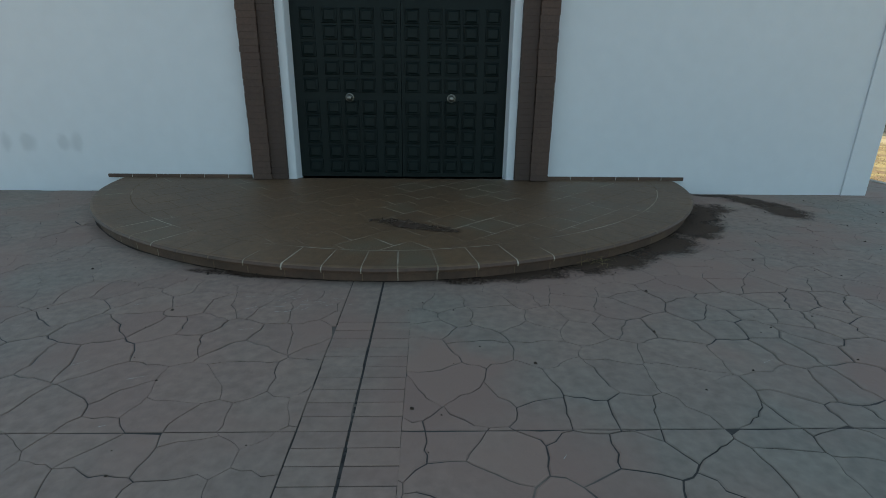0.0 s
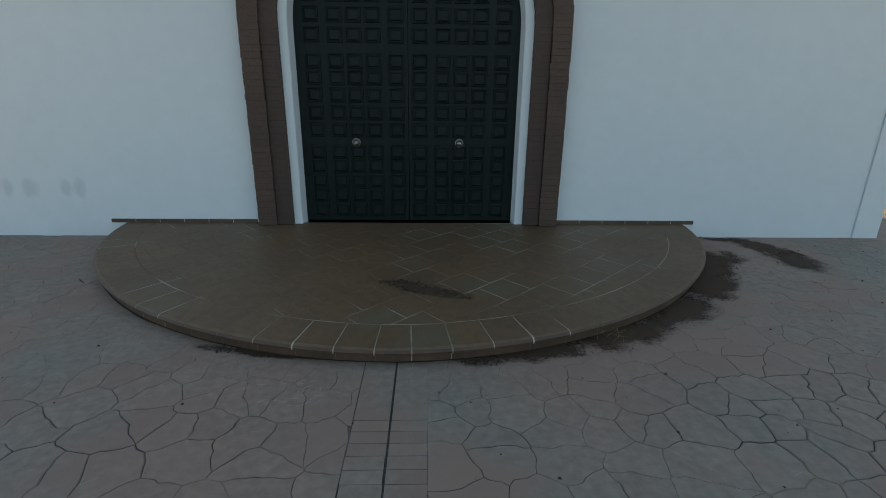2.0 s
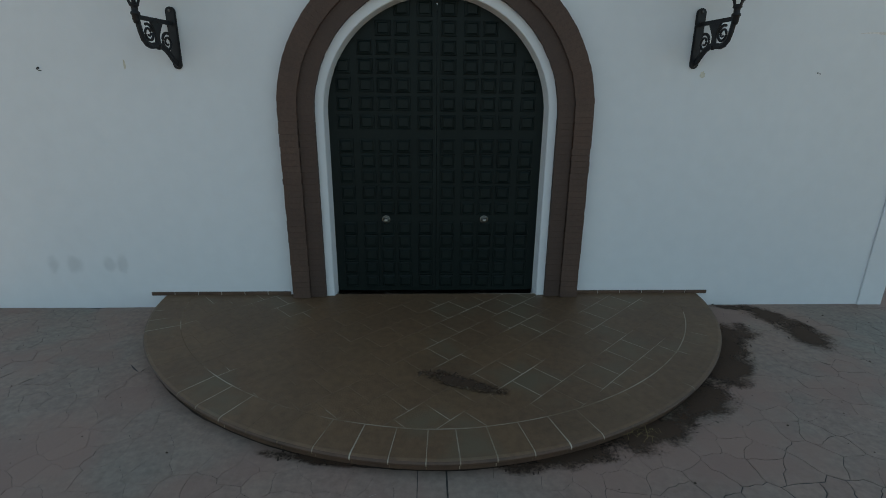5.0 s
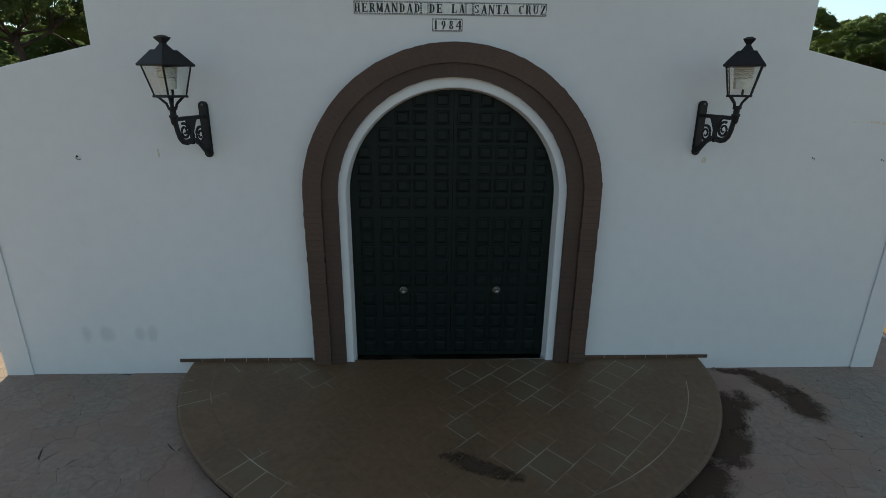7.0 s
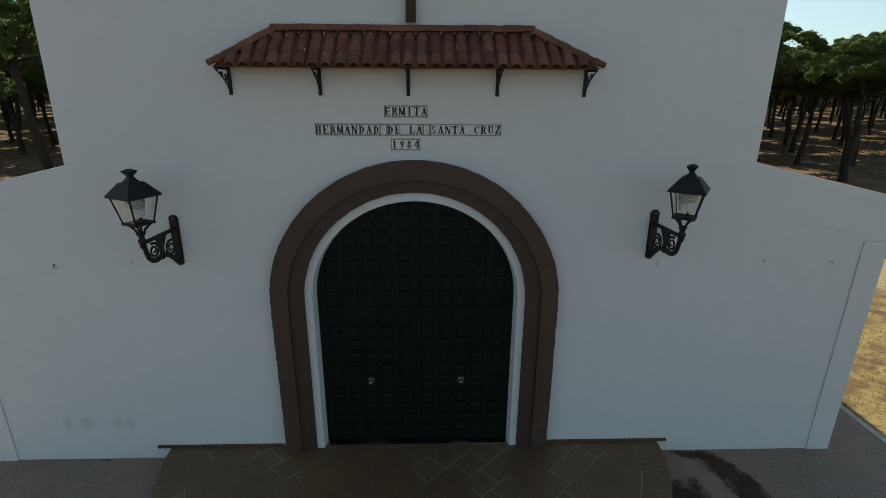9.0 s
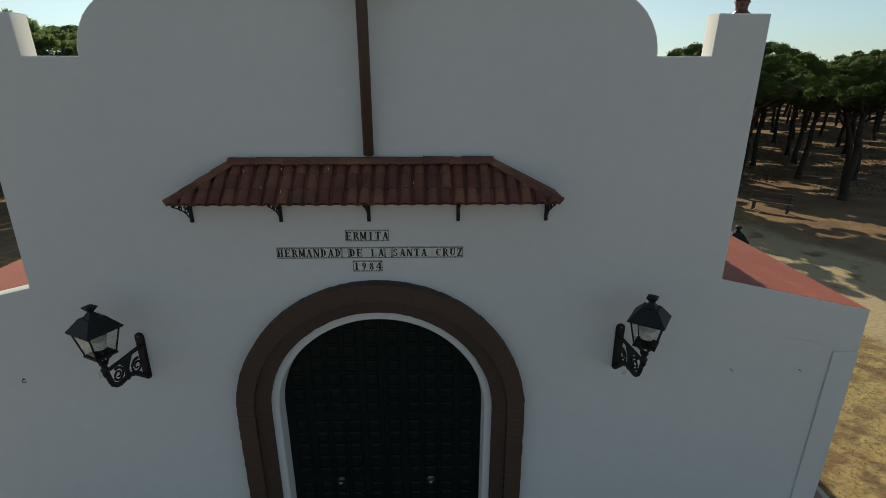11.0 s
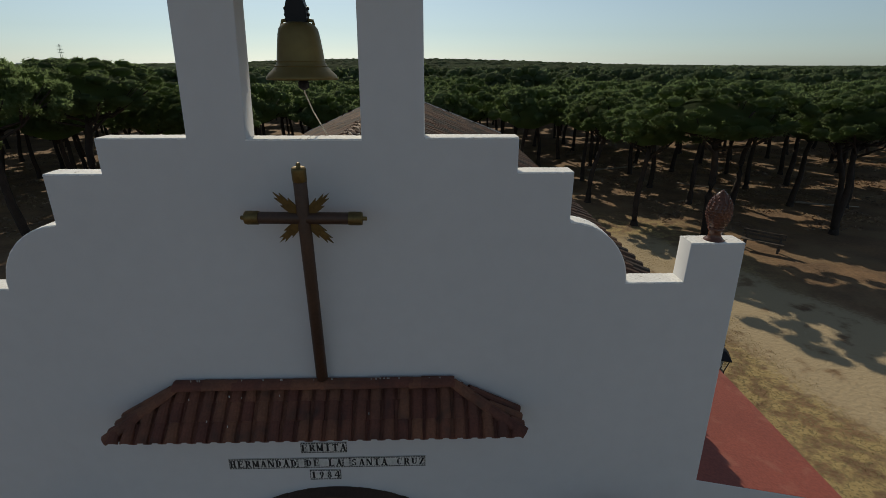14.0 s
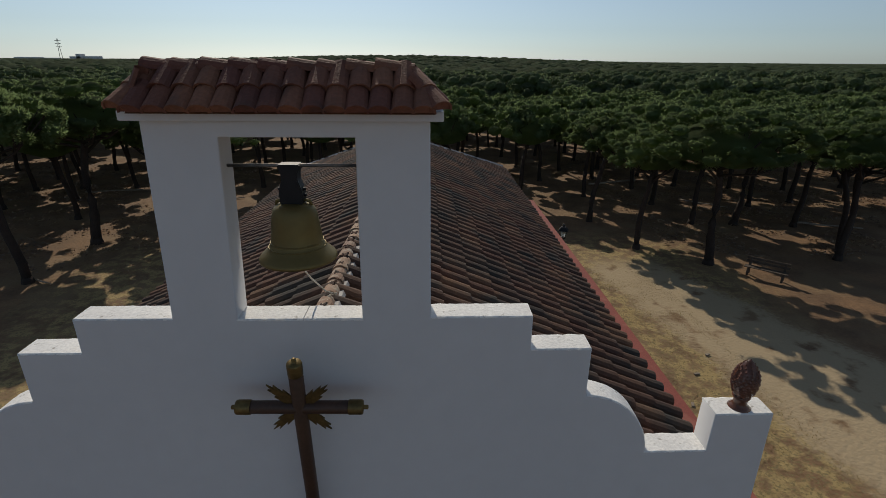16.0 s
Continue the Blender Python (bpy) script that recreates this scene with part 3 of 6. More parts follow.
# ---- entrance platform ----
STEP_FALL = Matrix.Rotation(0.011, 4, "X")
platform = tagged(empty("entrance_platform", STEP_FALL), "low half-round entrance step of brown tiles", "step")
PA, PB, PZ, PN = 3.47, 3.06, 0.188, 1.88


def ell(off, k, n):
    """A point of the platform's rounded outline, drawn in by off."""
    def at(u):
        c, s = math.cos(u), math.sin(u)
        return (AX + PA * math.copysign(abs(c) ** (2 / PN), c), PB * math.copysign(abs(s) ** (2 / PN), s))
    u = math.pi + math.pi * k / n
    x, y = at(u)
    a, b = at(min(u + 0.01, 2 * math.pi)), at(max(u - 0.01, math.pi))
    tx, ty = a[0] - b[0], a[1] - b[1]
    d = math.hypot(tx, ty) + 1e-9
    return (x - off * ty / d, min(y + off * tx / d, -0.004))


bm = bmesh.new()
beds = [[bm.verts.new((*ell(o, k, 72), z)) for k in range(73)] for o, z in ((0.047, -0.12), (0.047, PZ - 0.048), (0.002, PZ - 0.044), (-0.002, PZ - 0.026), (0.010, PZ - 0.010), (0.034, PZ - 0.0009))]
top = beds[-1]
for low, up in zip(beds, beds[1:]):
    for k in range(72):
        bm.faces.new((low[k], low[k + 1], up[k + 1], up[k]))
bm.faces.new(top)
bmesh.ops.recalc_face_normals(bm, faces=bm.faces[:])
part("grout_bed", bm, M_GROUT, platform, "pale grout and bed")
NB = 35
for k in range(NB):
    # rounded nosing tile and the riser below it
    bm = bmesh.new()
    cols = []
    prof = [(-0.36, PZ - 0.012), (-0.356, PZ), (-0.03, PZ), (-0.006, PZ - 0.008), (0.006, PZ - 0.026), (0.0, PZ - 0.044), (-0.014, PZ - 0.05)]
    for s in range(5):
        u = k + 0.018 + (1 - 0.036) * s / 4
        cols.append([bm.verts.new((*ell(-o, u, NB), z)) for o, z in prof])
    for a, b in zip(cols, cols[1:]):
        for i in range(len(prof) - 1):
            bm.faces.new((a[i], b[i], b[i + 1], a[i + 1]))
    bmesh.ops.recalc_face_normals(bm, faces=bm.faces[:])
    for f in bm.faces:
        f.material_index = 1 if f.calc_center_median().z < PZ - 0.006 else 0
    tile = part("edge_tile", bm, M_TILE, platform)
    tile.data.materials.append(M_RISER)          # the rounded lip takes the darker riser colour
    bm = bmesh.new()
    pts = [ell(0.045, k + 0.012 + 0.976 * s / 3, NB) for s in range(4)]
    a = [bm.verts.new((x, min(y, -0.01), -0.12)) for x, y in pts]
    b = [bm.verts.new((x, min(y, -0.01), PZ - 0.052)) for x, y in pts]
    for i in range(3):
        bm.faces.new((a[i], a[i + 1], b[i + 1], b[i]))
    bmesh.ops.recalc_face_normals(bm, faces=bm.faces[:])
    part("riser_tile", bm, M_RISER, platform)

# worn pale grout: radial joints of the border in front, and its inner line
for k in range(14, 23):
    prof = [(0.356, PZ + 0.001), (0.03, PZ + 0.001), (0.005, PZ - 0.007), (-0.0075, PZ - 0.026), (-0.0015, PZ - 0.045)]
    w = 0.013 if k % 3 else 0.019
    bm = bmesh.new()
    cols = [[bm.verts.new((*ell(o, k + s * w, NB), z)) for o, z in prof] for s in (-1, 1)]
    for i in range(len(prof) - 1):
        bm.faces.new((cols[0][i], cols[1][i], cols[1][i + 1], cols[0][i + 1]))
    bmesh.ops.recalc_face_normals(bm, faces=bm.faces[:])
    part("border_grout", bm, M_GROUTLINE, platform, "worn pale grout line")
bm = bmesh.new()
rows = [[bm.verts.new((*ell(o, 41 + k, 100), PZ + 0.0012)) for o in (0.357, 0.368)] for k in range(52)]
for a, b in zip(rows, rows[1:]):
    bm.faces.new((a[0], b[0], b[1], a[1]))
bmesh.ops.recalc_face_normals(bm, faces=bm.faces[:])
part("border_grout", bm, M_GROUTLINE, platform, "worn pale grout lines")

# square tiles laid diagonally inside the border
inner = [ell(0.366, k, 40) for k in range(41)]
side_t = 0.33
cs, sn = math.cos(radians(43)), math.sin(radians(43))
for i in range(-14, 15):
    for j in range(-14, 15):
        u, v = (i + 0.5 * (j % 2)) * side_t, j * side_t
        g = 0.0035
        sq = [(u + g, v + g), (u + side_t - g, v + g), (u + side_t - g, v + side_t - g), (u + g, v + side_t - g)]
        sq = [(AX + p * cs - q * sn, -1.3 + p * sn + q * cs) for p, q in sq]
        for p, q in zip(inner, inner[1:]):
            ex, ey = q[0] - p[0], q[1] - p[1]
            if len(sq) > 2:
                sq = clip_poly(sq, ey, -ex, ey * p[0] - ex * p[1])
        if len(sq) > 2:
            sq = clip_poly(sq, 0, 1, -0.02)
        if len(sq) > 2 and abs(area(sq)) > 0.0006:
            me = slab_mesh("floor_tile", sq, PZ - 0.012, PZ + random.uniform(-0.0004, 0.0004), M_TILE, 0.001)
            if me:
                share("floor_tile", me, platform, Matrix.Identity(4))
# skirting tiles against the wall
for x0, x1 in ((-3.575, -1.80), (1.92, 3.675)):
    part("skirting_grout", box(x0 + 0.004, x1 - 0.004, -0.0175, -0.001, PZ - 0.004, PZ + 0.038), M_KERB, platform, "pale grout behind the skirting")
    n = 6
    for k in range(n):
        a, b = x0 + (x1 - x0) * k / n + 0.003, x0 + (x1 - x0) * (k + 1) / n - 0.003
        part("skirting_tile", box(a, b, -0.020, -0.001, PZ - 0.005, PZ + 0.040, bevel=0.003), M_RISER, platform)

# ---- paving ----
paving = tagged(empty("paving"), "grey stamped concrete paving in an irregular stone pattern", "paving", kind="structure")
PAVE = Matrix.Translation((0, 0, 0.038)) @ Matrix.Rotation(-0.0085, 4, "X")     # falls gently to the wall
paving.matrix_world = PAVE
STRIP0, STRIP1, JX, JY = -0.118, 0.312, 0.096, -4.625
PX0, PX1, PY0, PY1 = -13.0, 7.05, -12.0, 2.5
part("slab", box(PX0, PX1, PY0, PY1, -0.30, -0.0345), M_PAVEGAP, paving, "joints of the paving")
part("kerb", box(PX1 + 0.004, PX1 + 0.11, PY0, PY1 + 3.0, -0.30, -0.015, bevel=0.012), M_KERB, paving, "pale concrete kerb")


def stone_mesh(name, poly, z0, z1, mat, edge):
    """A paving stone with gently wandering edges and a rounded arris."""
    if area(poly) < 0:
        poly = poly[::-1]
    fine = []
    for p, q in zip(poly, poly[1:] + poly[:1]):
        n = max(1, int(math.hypot(q[0] - p[0], q[1] - p[1]) / (0.045 if abs(p[0] - 0.3) < 5 and p[1] < -1.5 else 0.16)))
        fine += [(p[0] + (q[0] - p[0]) * k / n, p[1] + (q[1] - p[1]) * k / n) for k in range(n)]
    cx, cy = sum(p[0] for p in poly) / len(poly), sum(p[1] for p in poly) / len(poly)

    def bent(x, y):
        if abs(y - JY) < 0.03 or x > PX1 - 0.02 or abs(x - STRIP0) < 0.03 or abs(x - STRIP1) < 0.03:
            return x, y
        return (x + 0.050 * noise.noise((x * 3.6, y * 3.6, 1.7)) + 0.026 * noise.noise((x * 14.0, y * 14.0, 4.2)),
                y + 0.050 * noise.noise((x * 3.6, y * 3.6, 9.1)) + 0.026 * noise.noise((x * 14.0, y * 14.0, 6.6)))

    def worn(x, y):
        """How deep the stamped joint still is: trodden away before the step and in patches."""
        k = 0.88 + 1.5 * noise.noise((x * 0.55, y * 0.55, 12.0)) + 0.9 * noise.noise((x * 2.1, y * 2.1, 3.0))
        off = math.hypot((x - AX) / PA, y / PB) - 1.0
        if abs(x - STRIP0) < 0.03 or abs(x - STRIP1) < 0.03:
            k *= 0.35
        return min(1.0, max(0.12, k)) * (0.30 if y > -2.4 else min(1.0, 0.30 - (y + 2.4) * 0.9)) * min(1.0, max(0.10, off * 3.2))

    rings = []
    for d, z in ((0.0, z0), (0.0, z1 - edge * 0.8), (1.0, z1)):
        ring = []
        for x, y in fine:
            h = math.hypot(cx - x, cy - y) + 1e-6
            bx, by = bent(x, y)
            k = worn(x, y)
            o = 0.0008 + 0.0042 * k * (0.5 + 0.9 * abs(noise.noise((x * 9.0, y * 9.0, 5.5)))) + d * edge * (0.25 + k)
            ring.append((bx + (cx - x) * o / h, by + (cy - y) * o / h, z if d or z == z0 else z1 - edge * 0.8 * k))
        rings.append(ring)
    n = len(fine)
    verts = rings[0] + rings[1] + rings[2]
    faces = [[2 * n + i for i in range(n)]]
    for r in range(2):
        faces += [[r * n + i, r * n + (i + 1) % n, (r + 1) * n + (i + 1) % n, (r + 1) * n + i] for i in range(n)]
    return raw(name, verts, faces, mat)


def cells():
    rng = random.Random(7)
    step = 0.235
    seeds = {}
    nx, ny = int((PX1 - PX0) / step) + 2, int((PY1 - PY0) / step) + 2
    for i in range(-1, nx + 1):
        for j in range(-1, ny + 1):
            seeds[i, j] = (PX0 + (i + 0.5 * (j % 2) + rng.uniform(-0.42, 0.42)) * step, PY0 + (j + rng.uniform(-0.42, 0.42)) * step)
            if rng.random() < 0.13:
                del seeds[i, j]
    for (i, j), (sx, sy) in seeds.items():
        poly = [(sx - 1, sy - 1), (sx + 1, sy - 1), (sx + 1, sy + 1), (sx - 1, sy + 1)]
        for di in range(-3, 4):
            for dj in range(-3, 4):
                o = seeds.get((i + di, j + dj))
                if o and (di or dj) and len(poly) > 2:
                    a, b = o[0] - sx, o[1] - sy
                    poly = clip_poly(poly, a, b, (o[0] ** 2 + o[1] ** 2 - sx ** 2 - sy ** 2) / 2)
        if len(poly) > 2:
            yield poly


pieces = []
for poly in cells():
    for a, b, c in ((1, 0, PX1), (-1, 0, -PX0), (0, 1, PY1), (0, -1, -PY0)):
        if len(poly) > 2:
            poly = clip_poly(poly, a, b, c)
    if len(poly) < 3:
        continue
    parts_of = []
    for lr in ((1, 0, STRIP0), (-1, 0, -STRIP1)):
        q = clip_poly(poly, *lr)
        if len(q) > 2:
            for ud in ((0, 1, JY - 0.002), (0, -1, -JY - 0.002)):
                r = clip_poly(q, *ud)
                if len(r) > 2:
                    parts_of.append(r)
    for r in parts_of:
        if len(r) < 3 or abs(area(r)) < 0.0012:
            continue
        mx, my = sum(p[0] for p in r) / len(r), sum(p[1] for p in r) / len(r)
        if my < -0.05 and ((mx - AX) / (PA - 0.3)) ** 2 + (my / (PB - 0.3)) ** 2 < 1:
            continue
        if 0.1 < my and abs(mx - CX) < 5.9:
            continue
        pieces.append((mx, my, r))
pieces.sort(key=lambda p: (p[0] - 0.3) ** 2 * 0.5 + (p[1] + 3.6) ** 2)
rest_v, rest_f = [], []
for n, (mx, my, r) in enumerate(pieces):
    dz = random.uniform(-0.0012, 0.0012)
    me = stone_mesh("paving_stone", r, -0.042, -0.030 + dz, M_PAVE, 0.005)
    if me is None:
        continue
    if n < 290:
        share("paving_stone", me, paving, Matrix.Identity(4))
    else:
        o = len(rest_v)
        rest_v += [tuple(v.co) for v in me.vertices]
        rest_f += [[o + i for i in f.vertices] for f in me.polygons]
        bpy.data.meshes.remove(me)
M_PAVEJ = material("stamped_concrete_far", (0.296, 0.197, 0.152), (0.236, 0.201, 0.162), 0.75, 0.55, 18, bump=0.5, bump_scale=28, island=0.045, stain=(0.283, 0.185, 0.144), stain_scale=0.9, stain_lo=0.48, stain_hi=0.62, step=0.008)
ob = new("paving_stones", raw("paving_stones", rest_v, rest_f, M_PAVEJ))
ob.parent = paving
tagged(ob, kind="stuff")
# the band of header bricks either side of the joint
hb = box(-0.1405, 0.1405, -0.0470, 0.0470, -0.042, -0.0305, bevel=0.003)
HB = bpy.data.meshes.new("header_brick")
hb.to_mesh(HB)
hb.free()
HB.materials.append(M_PAVE)
for cx, w in ((JX - 0.106, 0.735), (JX + 0.114, 0.735)):
    a, b = cx - 0.1405 * w, cx + 0.1405 * w
    part("paving_stone", box(a, b, JY + 0.04875 + 9.5 * 0.0975 + 0.003, -2.94, -0.042, -0.030, bevel=0.003), M_PAVE, paving)
y = JY + 0.04875 + 9 * 0.0975
while y > PY0 + 0.06:
    for cx, w in ((JX - 0.106, 0.735), (JX + 0.114, 0.735)):
        if abs(y - JY) > 0.02:
            share("paving_brick", HB, paving, Matrix.Translation((cx + random.uniform(-0.002, 0.002), y, random.uniform(-0.001, 0.001))) @ Matrix.Diagonal((w, 1, 1, 1)))
    y -= 0.0975
bm = bmesh.new()
for k in range(443):
    add_box(bm, JX + 0.0005, JX + 0.0105, -3.12 - 0.02 * k - 0.018, -3.12 - 0.02 * k, -0.045, -0.034 + random.uniform(-0.004, 0.003), m=Matrix.Translation((random.uniform(-0.002, 0.002), 0, 0)))
part("joint_filler", bm, M_JOINT, paving, "dark gravelly joint")


# dark litter and damp patches
def litter(name, cx, cy, rx, ry, turn, z, label, n):
    rng = random.Random(hash_of(cx, cy))
    bm = bmesh.new()
    k_n = 40
    c = bm.verts.new((0, 0, 0.0012))
    ring = [bm.verts.new((1.35 * rx * math.cos(2 * math.pi * k / k_n), 1.35 * ry * math.sin(2 * math.pi * k / k_n), 0.001)) for k in range(k_n)]
    for k in range(k_n):
        bm.faces.new((c, ring[k], ring[(k + 1) % k_n]))
    ob = tagged(solid(name, bm, M_DECAL), label, "litter", kind="stuff")
    ob.matrix_world = (PAVE if z < 0 else STEP_FALL) @ Matrix.Translation((cx, cy, z)) @ Matrix.Rotation(radians(turn), 4, "Z")
    bm = bmesh.new()
    for k in range(n // 4):
        u, q = rng.uniform(0, 6.283), math.sqrt(rng.random()) * 1.12
        s = rng.uniform(0.006, 0.02)
        p = Vector((rx * q * math.cos(u), ry * q * math.sin(u), 0.004))
        b = rng.uniform(0, 6.283)
        d = Vector((math.cos(b), math.sin(b), rng.uniform(0, 0.4))) * s
        e = Vector((-math.sin(b), math.cos(b), 0.2)) * s * 0.35
        vs = [bm.verts.new(p + x) for x in (-d - e, d - e, d + e, e - d)]
        bm.faces.new(vs)
    part("flecks", bm, M_STAIN, ob)
    return ob


def hash_of(a, b):
    return int(abs(a) * 1000) * 7 + int(abs(b) * 1000)


ZG = -0.0275
litter("leaf_litter", 0.27, -2.035, 0.40, 0.10, -24, PZ + 0.003, "dark pine litter lying on the tiled step", 200)
litter("leaf_litter", 3.45, -0.92, 0.48, 0.24, 30, ZG, "dark damp litter beside the step", 160)
litter("leaf_litter", 3.07, -1.58, 0.52, 0.25, 52, ZG, "dark damp litter along the step", 200)
litter("leaf_litter", 2.52, -2.16, 0.52, 0.23, 40, ZG, "dark damp litter along the step", 200)
litter("leaf_litter", 1.86, -2.60, 0.50, 0.22, 26, ZG, "dark damp litter along the step", 220)
litter("leaf_litter", 1.04, -2.88, 0.52, 0.14, 12, ZG, "dark damp litter along the step", 200)
litter("leaf_litter", -0.77, -2.88, 0.50, 0.07, -8, ZG, "dark damp litter along the step", 160)
litter("leaf_litter", 4.42, -0.88, 0.36, 0.24, -84, ZG, "dark dirt blot on the paving", 140)
litter("leaf_litter", 4.33, -0.40, 0.38, 0.20, -62, ZG, "dark dirt streak on the paving", 100)
litter("leaf_litter", 4.00, -0.11, 0.26, 0.075, -14, ZG, "dark dirt streak by the wall", 80)
litter("leaf_litter", 3.31, -1.18, 0.40, 0.22, 48, ZG, "dark damp litter beside the step", 160)

# dark ragged strip in the corner between paving and step
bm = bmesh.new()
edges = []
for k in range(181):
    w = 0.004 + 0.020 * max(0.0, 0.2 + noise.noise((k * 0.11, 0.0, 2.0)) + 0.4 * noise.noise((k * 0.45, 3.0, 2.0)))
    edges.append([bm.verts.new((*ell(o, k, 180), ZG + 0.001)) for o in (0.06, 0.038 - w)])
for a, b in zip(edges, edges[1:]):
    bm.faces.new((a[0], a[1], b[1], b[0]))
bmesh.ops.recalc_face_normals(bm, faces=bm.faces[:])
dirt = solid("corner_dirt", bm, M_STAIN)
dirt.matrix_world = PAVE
tagged(dirt, "dark ragged strip along the foot of the step", "dirt", kind="stuff")

rng = random.Random(3)
bmv, bmf = [], []
for _ in range(420):
    x, y = rng.uniform(-7, 7), rng.uniform(-7.5, -0.2)
    if ((x - AX) / (PA + 0.03)) ** 2 + (y / (PB + 0.03)) ** 2 < 1:
        continue
    s = rng.choice((0.003, 0.004, 0.005, 0.006, 0.0095))
    o = len(bmv)
    for sx, sy, sz in ((-1, -0.6, 0), (0.9, -1, 0), (1, 0.7, 0), (-0.8, 1, 0), (0.1, 0, 1.1)):
        bmv.append((x + sx * s, y + sy * s, -0.029 + sz * s))
    bmf += [(o, o + 1, o + 4), (o + 1, o + 2, o + 4), (o + 2, o + 3, o + 4), (o + 3, o, o + 4)]
debris = new("paving_debris", raw("paving_debris", bmv, bmf, M_STAIN))
debris.matrix_world = PAVE
tagged(debris, "scattered small twigs and seeds on paving", "debris", kind="stuff")

scuff_v, scuff_f = [], []
rng = random.Random(17)
for _ in range(70):
    near = rng.random() < 0.45
    x, y = (-0.42 + rng.gauss(0, 0.16), -3.42 + rng.gauss(0, 0.09)) if near else (rng.uniform(-6, 6.5), rng.uniform(-6.5, -3.4))
    a, l, w = rng.gauss(0.5, 0.7), rng.uniform(0.008, 0.045), rng.uniform(0.0008, 0.002)
    c, s = math.cos(a), math.sin(a)
    o = len(scuff_v)
    scuff_v += [(x + u * c - v * s, y + u * s + v * c, -0.0262) for u, v in ((-l, -w), (l, -w * 0.4), (l, w * 0.4), (-l, w))]
    scuff_f.append((o, o + 1, o + 2, o + 3))
scuffs = new("paving_scuffs", raw("paving_scuffs", scuff_v, scuff_f, M_KERB))
scuffs.matrix_world = PAVE
tagged(scuffs, "pale scratches and scraps on the paving", "scuffs", kind="stuff")

twig_v, twig_f = [], []
for _ in range(34):
    x, y = 1.72 + rng.gauss(0, 0.10), -2.62 + rng.gauss(0, 0.05)
    a, l, w = rng.uniform(0, 6.28), rng.uniform(0.02, 0.07), 0.0016
    c, s = math.cos(a), math.sin(a)
    o = len(twig_v)
    z = -0.018 + rng.uniform(0, 0.02)
    twig_v += [(x + u * c - v * s, y + u * s + v * c, z + 0.006 * (u > 0)) for u, v in ((-l, -w), (l, -w * 0.4), (l, w * 0.4), (-l, w))]
    twig_f.append((o, o + 1, o + 2, o + 3))
twigs = new("dry_needles", raw("dry_needles", twig_v, twig_f, M_GRASS))
twigs.matrix_world = PAVE
tagged(twigs, "small tangle of dry pine needles by the step", "litter", kind="stuff")


# ---- barrel tiles ----
def tile_mesh(name, r0, r1, length, mat, seg=6, thick=0.014, bedded=False):
    """A half-round clay tile along +y from its lower, wide end at y = 0."""
    verts, faces = [], []
    for y, r in ((0.0, r0), (length, r1)):
        for rr in (r, r - thick):
            for k in range(seg + 1):
                a = math.pi * k / seg
                verts.append((rr * math.cos(a), y, rr * math.sin(a) * 0.85))
    n = seg + 1
    for k in range(seg):
        faces.append((k + 1, k, 2 * n + k, 2 * n + k + 1))
        faces.append((n + k, n + k + 1, 3 * n + k + 1, 3 * n + k))
        faces.append((k, k + 1, n + k + 1, n + k))
    faces += [(0, n, 3 * n, 2 * n), (n - 1, 3 * n - 1, 4 * n - 1, 2 * n - 1)]
    if bedded:
        # mortar packed into the open end
        o = len(verts)
        verts += [((r0 - thick) * math.cos(math.pi * k / seg), 0.012, (r0 - thick) * math.sin(math.pi * k / seg) * 0.85) for k in range(n)]
        faces.append(tuple(o + k for k in range(n)))
    return raw(name, verts, faces, mat)


def channel_mesh(name, r0, r1, length, mat, seg=4):
    verts, faces = [], []
    for y, r in ((0.0, r0), (length, r1)):
        for k in range(seg + 1):
            a = math.pi + math.pi * k / seg
            verts.append((r * math.cos(a), y, r * math.sin(a) * 0.55 + 0.03))
    n = seg + 1
    for k in range(seg):
        faces.append((k, k + 1, n + k + 1, n + k))
    return raw(name, verts, faces, mat)


def slope_matrix(foot, up_way, lift=0.0):
    """The pose in which +y climbs the slope from foot and +z stands off it."""
    yv = Vector(up_way).normalized()
    xv = yv.cross(Vector((0, 0, 1))).normalized()
    zv = xv.cross(yv)
    return Matrix.Translation(Vector(foot) + zv * lift) @ Matrix([[xv[i], yv[i], zv[i]] for i in range(3)]).to_4x4()


# ---- nave ----
NX0, NX1 = -3.98, 4.18
EZ, RZ, RX = 5.98, 7.80, 0.12
EAVE = 3.93
EX0, EX1 = RX - EAVE, RX + EAVE
NY0, NY1, RY1 = THICK + 0.01, 16.4, 12.4
nave = tagged(empty("nave"), "whitewashed chapel nave with lower side aisles", "chapel", kind="structure")
part("nave_wall", box(NX1 - 0.3, NX1, NY0, NY1 - 0.3, -0.3, EZ - 0.12), M_WALL, nave)
part("nave_wall", box(NX0, NX0 + 0.3, NY0, NY1 - 0.3, -0.3, EZ - 0.12), M_WALL, nave)
part("nave_wall", box(NX0, NX1, NY1 - 0.296, NY1, -0.3, EZ - 0.12), M_WALL, nave)
AY1 = 19.6
